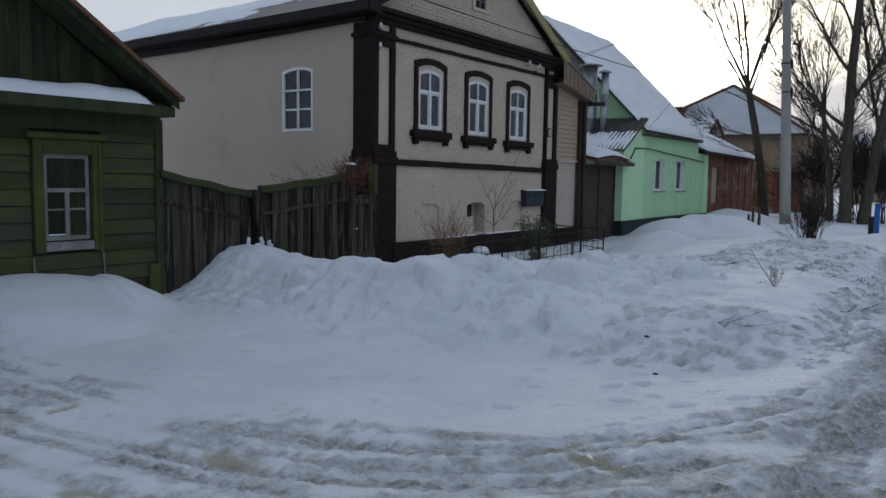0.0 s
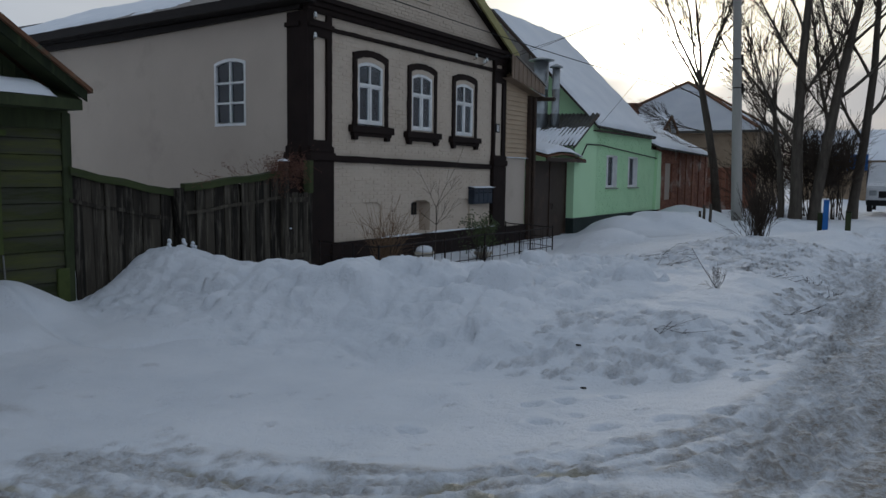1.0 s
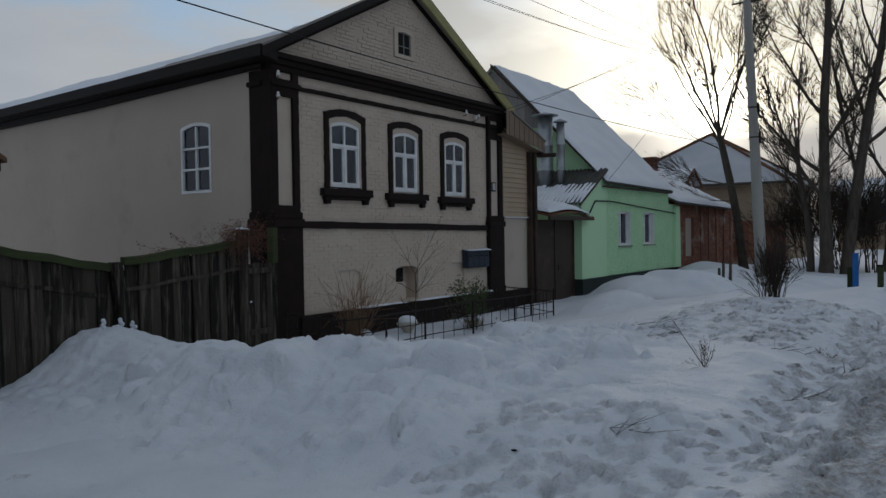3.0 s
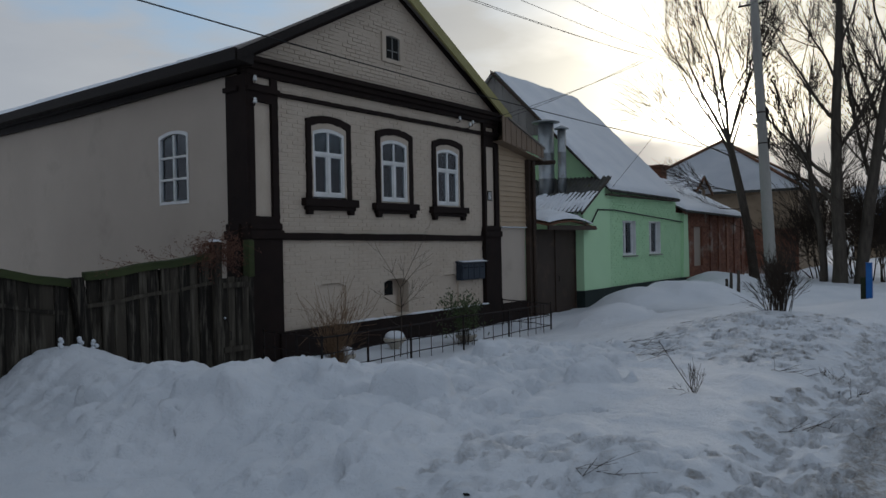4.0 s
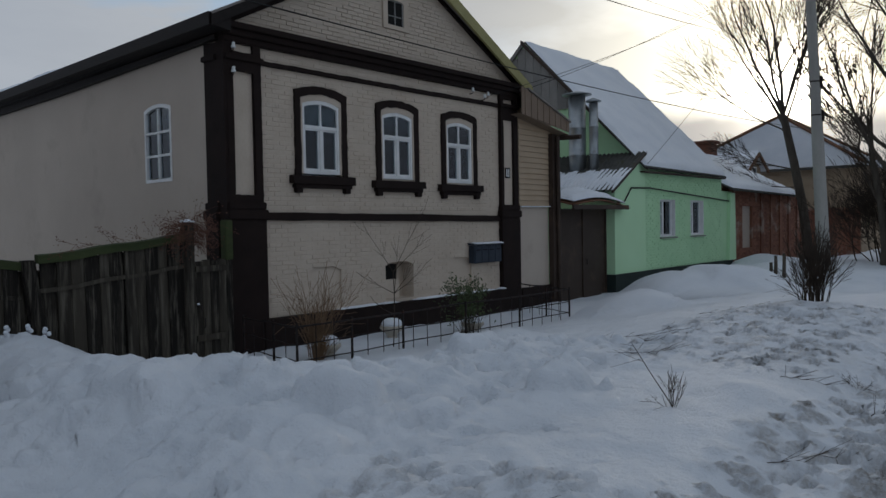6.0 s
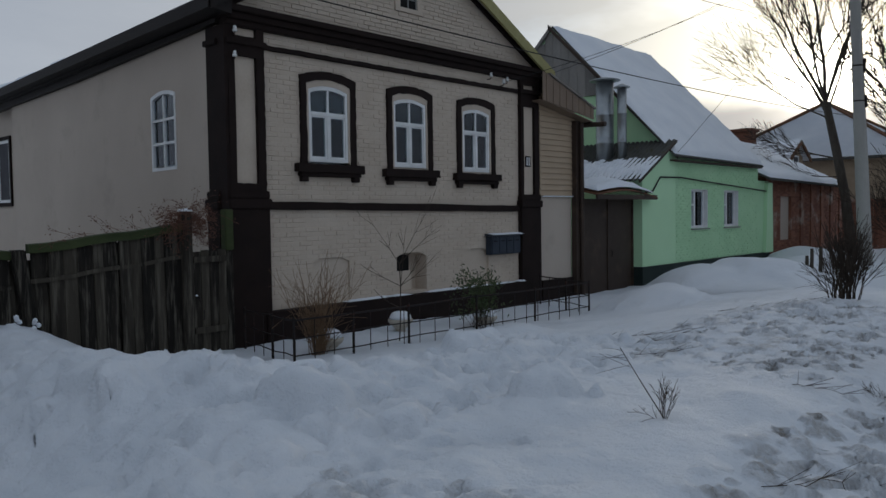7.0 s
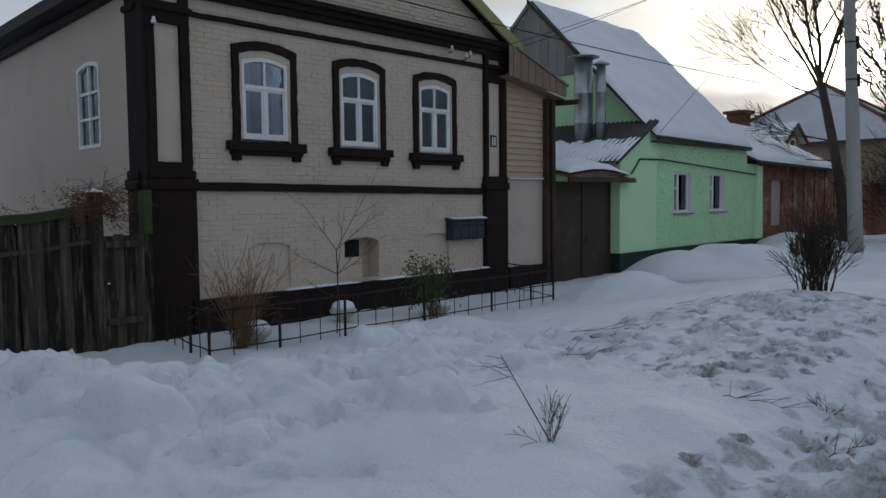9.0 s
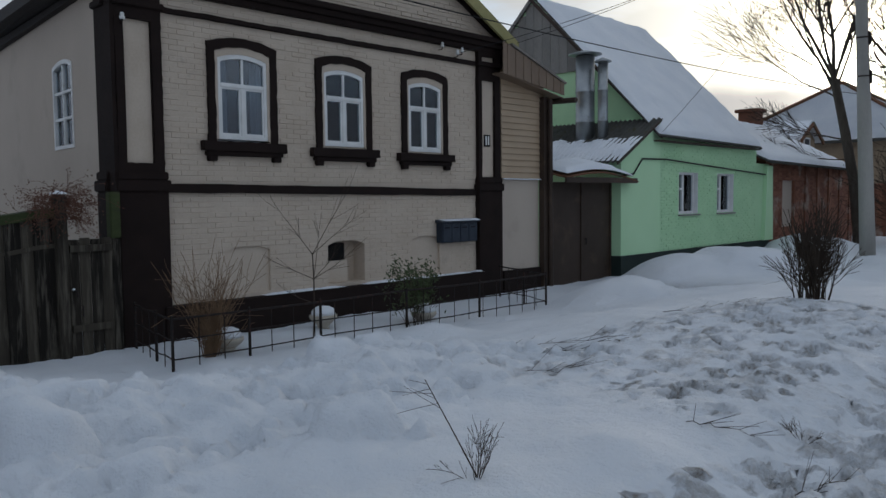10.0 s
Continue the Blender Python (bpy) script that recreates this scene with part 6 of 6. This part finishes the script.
# ---- red house and what stands behind ----
red = thing("red_house", (-13, 38.8, -0.4), "old red brick house with crumbling plaster and a snowy roof", "house")
RY0, RY1 = 34.2, 43.0
red_wall = part("street_wall", wall_grid(-11.35, -10.98, RY0, RY1, -0.5, 2.7, [(35.6, 36.7, 0.45, 2.05)]), "redbrick", red, "patchy red brick wall")
part("boarded_window", box(-11.25, -11.08, 35.6, 36.7, 0.45, 2.05), "plaster", red, "window boarded up and whitewashed")
for i in range(5):
    y = 37.6 + i * 1.2
    part("pier", box(-11.0, -10.93, y, y + 0.3, -0.5, 2.6), "redbrick", red)
part("end_wall", prism([(-18.5, -0.5), (-11.36, -0.5), (-11.36, 2.6), (-14.9, 4.35), (-18.5, 2.6)], RY1 - 0.3, RY1, "y"), "redbrick", red)
rs = [(-10.5, 33.3, 2.60), (-10.5, RY1 - 0.9, 2.46), (-14.9, RY1 + 0.3, 4.50), (-14.9, 33.3, 4.75)]
part("roof_slope", sheet(rs, 300, 1, lambda u, v: 0.02 * math.sin(u * math.pi * 120), 0.02), "slate", red)
part("roof_snow", snow_cover([(-10.55, 33.35, 2.64), (-10.55, RY1 - 0.95, 2.50), rs[2], rs[3]], 60, 40, 0.16, 0.0, 14.0, 0.03), "snow", red, "deep soft snow", True)
part("rear_slope", sheet([(-19.3, RY1 + 0.3, 2.5), (-19.3, RY0, 2.6), rs[3], rs[2]], 4, 2, lambda u, v: 0.0), "slate", red)
ch = part("chimney", box(-15.48, -14.68, 42.2, 42.95, 4.0, 5.16, bevel=0.015), "redbrick", red, "red brick chimney")
part("chimney_cap", box(-15.60, -14.55, 42.08, 43.06, 5.16, 5.30, bevel=0.02), "redbrick", ch)

far = thing("hipped_house", (-16, 57, -0.4), "large tan brick house with a snowy hipped roof", "house")
part("wall", box(-21.5, -10.6, 53.5, 62, -0.5, 4.45), "tanbrick", far)
P = (-16.2, 58.0, 8.05)
for q in ([(-22, 53, 4.45), (-10.3, 53, 4.45)], [(-10.3, 53, 4.45), (-10.3, 62.5, 4.45)], [(-10.3, 62.5, 4.45), (-22, 62.5, 4.45)], [(-22, 62.5, 4.45), (-22, 53, 4.45)]):
    b = bmesh.new()
    b.faces.new([b.verts.new(v) for v in (q[0], q[1], P)])
    bmesh.ops.solidify(b, geom=b.faces[:], thickness=0.12)
    part("roof_slope", b, "snow", far, "snow-covered roof slope")
for q in ((-22, 53, 4.5), (-10.3, 53, 4.5), (-10.3, 62.5, 4.5)):
    part("hip_cap", tube([q, (P[0], P[1], P[2] + 0.06)], 0.11, 6), "rust", far)
part("eave", box(-22, -10.3, 52.96, 53.2, 4.28, 4.42), "slate", far)
dm = thing("gabled_loft", (-16, 48.5, 0), "small tan gabled house with a red-brown roof edge", "house")
part("wall", prism([(47.5, -0.3), (49.9, -0.3), (49.9, 4.3), (48.7, 5.0), (47.5, 4.3)], -19, -14.9), "tanbrick", dm)
wn = part("window", box(-14.9, -14.86, 48.35, 49.05, 3.7, 4.3), "room", dm)
part("frame", ring([(48.3, 3.65), (48.3, 4.35), (49.1, 4.35), (49.1, 3.65)], [(48.36, 3.71), (48.36, 4.29), (49.04, 4.29), (49.04, 3.71)], -14.88, -14.83), "white", wn)
for ya, yb in ((47.2, 48.7), (50.2, 48.7)):
    part("roof_slope", prism([(ya, 4.15), (yb, 5.05), (yb, 5.2), (ya, 4.3)], -19.2, -14.6), "snow", dm)
    part("verge", prism([(ya, 4.05), (yb, 4.95), (yb, 5.12), (ya, 4.22)], -14.62, -14.52), "rust", dm)
fz = thing("plank_screen", (-10, 46, -0.2), "dark red plank fence beside the red house", "fence")
for i in range(14):
    part("board", box(-11.9 + i * 0.2, -11.715 + i * 0.2, 45.98, 46.02, -0.3, 2.0), "redbrick", fz)

low = thing("low_house", (-3, 72, -0.2), "low far house with a snowy roof behind the trees", "house")
part("wall", box(-10, 3, 70, 76, -0.5, 3.0), "tanbrick", low)
part("roof", prism([(69.5, 2.9), (73, 5.4), (76.5, 2.9)], -10.5, 3.5), "snow", low)
for i in range(4):
    part("window", box(-8.5 + i * 3, -7.5 + i * 3, 69.94, 70.02, 0.9, 2.2), "room", low)
low2 = thing("low_house", (8, 60, -0.2), "far wooden house with a snowy roof along the road", "house")
part("wall", box(4, 12, 56, 66, -0.5, 3.2), "greendark", low2)
part("roof", prism([(3.5, 3.1), (8, 6.0), (12.5, 3.1)], 55.5, 66.5, "y"), "snow", low2)

# posts, street sign and parked van up the road
for name, x, y, h, m, lab in (("marker_post", -3.62, 26.6, 0.95, "bluepaint", "blue painted marker post in the snow"), ("marker_post", -3.0, 26.2, 0.55, "greendark", "short dark green post in the snow"), ("marker_post", -3.85, 27.4, 0.6, "greendark", "short dark green post in the snow")):
    z = level(x, y)
    t = thing(name, (x, y, z), lab, "post", "roadside posts")
    part("shaft", box(x - 0.07, x + 0.07, y - 0.07, y + 0.07, z - 0.3, z + h, bevel=0.012), m, t)
    part("cap", box(x - 0.08, x + 0.08, y - 0.08, y + 0.08, z + h, z + h + 0.04, bevel=0.01), m, t)
sg = thing("street_sign", (-4.2, 40.0, 0), "blue street sign on two posts", "sign")
part("panel", box(-4.9, -3.5, 39.96, 40.0, 1.85, 2.55, bevel=0.006), "bluepaint", sg)
for x in (-4.6, -3.8):
    part("post", tube([(x, 40.04, -0.3), (x, 40.04, 2.6)], 0.035, 8), "iron", sg)
van = thing("van", (-2.6, 43, -0.05), "white minibus parked facing down the road", "van")
vx0, vx1, vy0, vy1 = -3.6, -1.7, 41.4, 46.2
b = prism([(vy0, 0.35), (vy1, 0.35), (vy1, 2.25), (vy0 + 1.3, 2.25), (vy0 + 0.55, 1.35), (vy0, 1.15)], vx0, vx1)
bmesh.ops.bevel(b, geom=b.edges[:], offset=0.06, segments=2, affect="EDGES")
part("body", b, "vanwhite", van)
part("windscreen", prism([(vy0 + 0.62, 1.40), (vy0 + 0.60, 1.36), (vy0 + 1.22, 2.12), (vy0 + 1.26, 2.12)], vx0 + 0.12, vx1 - 0.12), "room", van)
part("bumper", box(vx0 + 0.02, vx1 - 0.02, vy0 - 0.08, vy0 + 0.1, 0.30, 0.55, bevel=0.03), "rubber", van)
part("grille", box(vx0 + 0.5, vx1 - 0.5, vy0 - 0.02, vy0 + 0.03, 0.65, 0.95, bevel=0.01), "rubber", van)
for x in (vx0 + 0.12, vx1 - 0.42):
    part("headlight", box(x, x + 0.3, vy0 - 0.025, vy0 + 0.05, 0.75, 0.98, bevel=0.02), "zinc", van)
for x in (vx0 + 0.02, vx1 - 0.22):
    for y in (vy0 + 0.9, vy1 - 1.0):
        wl = part("wheel", tube([(x, y, 0.32), (x + 0.2, y, 0.32)], 0.33, 18), "rubber", van)
        part("rim", tube([(x - 0.01, y, 0.32), (x + 0.21, y, 0.32)], 0.18, 14), "zinc", wl)
for y in (vy0 + 1.5, vy0 + 2.7):
    part("side_window", box(vx0 - 0.006, vx0 + 0.01, y, y + 1.0, 1.4, 2.0), "room", van)

# ---- bricks of the walls, the nearest as single pieces ----
def courses(y0, y1, z0, z1, holes, length=0.262, height=0.0775, seed=0):
    """Running-bond bricks (y0, y1, z0, z1) between two edges, cut at the holes."""
    r = random.Random(seed)
    out = []
    for k in range(int((z1 - z0) / height + 0.001)):
        a, b = z0 + k * height, z0 + (k + 1) * height
        free = [(y0, y1)]
        for h0, h1, g0, g1 in holes:
            if g0 < (a + b) / 2 < g1:
                free = [p for u, v in free for p in ((u, min(v, h0)), (max(u, h1), v)) if p[1] - p[0] > 0.03]
        for u, v in free:
            y = y0 - (k % 2) * length / 2
            while y < v:
                p, q = max(y, u), min(y + length, v)
                if q - p > 0.04:
                    out.append((p, q, a, b))
                y += length
    return out


def brick_mesh(wd, ht, deep, name, material):
    b = bmesh.new()
    c, g = 0.006, 0.003
    o = [b.verts.new((0, y, z)) for y, z in ((g, g), (wd - g, g), (wd - g, ht - g), (g, ht - g))]
    i = [b.verts.new((deep, y, z)) for y, z in ((g + c, g + c), (wd - g - c, g + c), (wd - g - c, ht - g - c), (g + c, ht - g - c))]
    b.faces.new(i)
    for k in range(4):
        b.faces.new((o[k], o[(k + 1) % 4], i[(k + 1) % 4], i[k]))
    return finish(b, name, M[material])


def lay(wall, bricks, x, material, single, deep=0.009):
    """Bricks on a wall: those for which single is true as pieces, the rest joined."""
    r = random.Random(len(bricks))
    base = ORIGIN[wall.name]
    shared = {}
    verts, faces = [], []
    n = 0
    for p, q, a, b in bricks:
        d = deep * r.choice((0.15, 0.4, 0.7, 1.0, 1.0, 1.25))
        if single(p, q, a, b) and n < 300:
            key = (round(q - p, 2), round(b - a, 3), round(d, 4))
            if key not in shared:
                shared[key] = brick_mesh(q - p, b - a, d, "brick", material)
            ob = new("brick", shared[key])
            ob.parent = wall
            ob.location = Vector((x, p, a)) - base
            n += 1
            continue
        k = len(verts)
        c, g = 0.006, 0.003
        sh = [r.uniform(-0.003, 0.003) for _ in range(4)]
        verts += [(x - base.x, y - base.y, z - base.z) for y, z in ((p + g, a + g), (q - g, a + g), (q - g, b - g), (p + g, b - g))]
        verts += [(x + d - base.x, y - base.y, z - base.z) for y, z in ((p + g + c + sh[0], a + g + c), (q - g - c + sh[1], a + g + c + sh[2]), (q - g - c, b - g - c), (p + g + c, b - g - c + sh[3]))]
        faces += [(k + 4, k + 5, k + 6, k + 7)] + [(k + i, k + (i + 1) % 4, k + 4 + (i + 1) % 4, k + 4 + i) for i in range(4)]
    me = bpy.data.meshes.new("brickwork")
    me.from_pydata(verts, [], faces)
    me.materials.append(M[material])
    ob = new("brickwork", me)
    ob.parent = wall
    tagged(ob, kind="stuff")


gaps = [(c - 0.58, c + 0.58, 2.20, 3.98) for c in SILLS] + [(c - 0.72, c + 0.72, 2.23, 2.44) for c in SILLS]
gaps += [(c - h, c + h, 0.10, 0.85) for c, h, _ in niches] + [(13.0, 20.9, 1.69, 1.82), (13.0, 20.9, 4.21, 4.30)]
front = courses(13.60, 20.24, 0.07, 4.50, gaps, seed=1)
gable = []
for k in range(28):
    a = 4.82 + k * 0.0775
    half = (RIDGE_Z - 0.30 - a) / ((RIDGE_Z - EAVE_Z) / (RIDGE_Y - SY + OUT))
    if half > 0.3:
        gable += [q for q in courses(RIDGE_Y - half, RIDGE_Y + half, a, a + 0.0776, [(16.52, 17.24, 5.36, 6.05)], seed=k)]
lay(front_wall, front + gable, FX - 0.001, "cream", lambda p, q, a, b: p < 16.3 and a < 1.66)
lay(mint_wall, courses(MY0 + 0.02, FAR - 0.12, 0.12, 3.0, [(a - 0.01, b + 0.01, 1.0, 2.2) for a, b in wins], seed=2), MX - 0.001, "mint", lambda p, q, a, b: p < 29.5 and a < 1.6, 0.015)
lay(red_wall, courses(RY0 + 0.02, RY1, -0.1, 2.6, [(35.5, 36.8, 0.4, 2.1)], seed=3), -10.979, "redbrick", lambda p, q, a, b: False, 0.01)
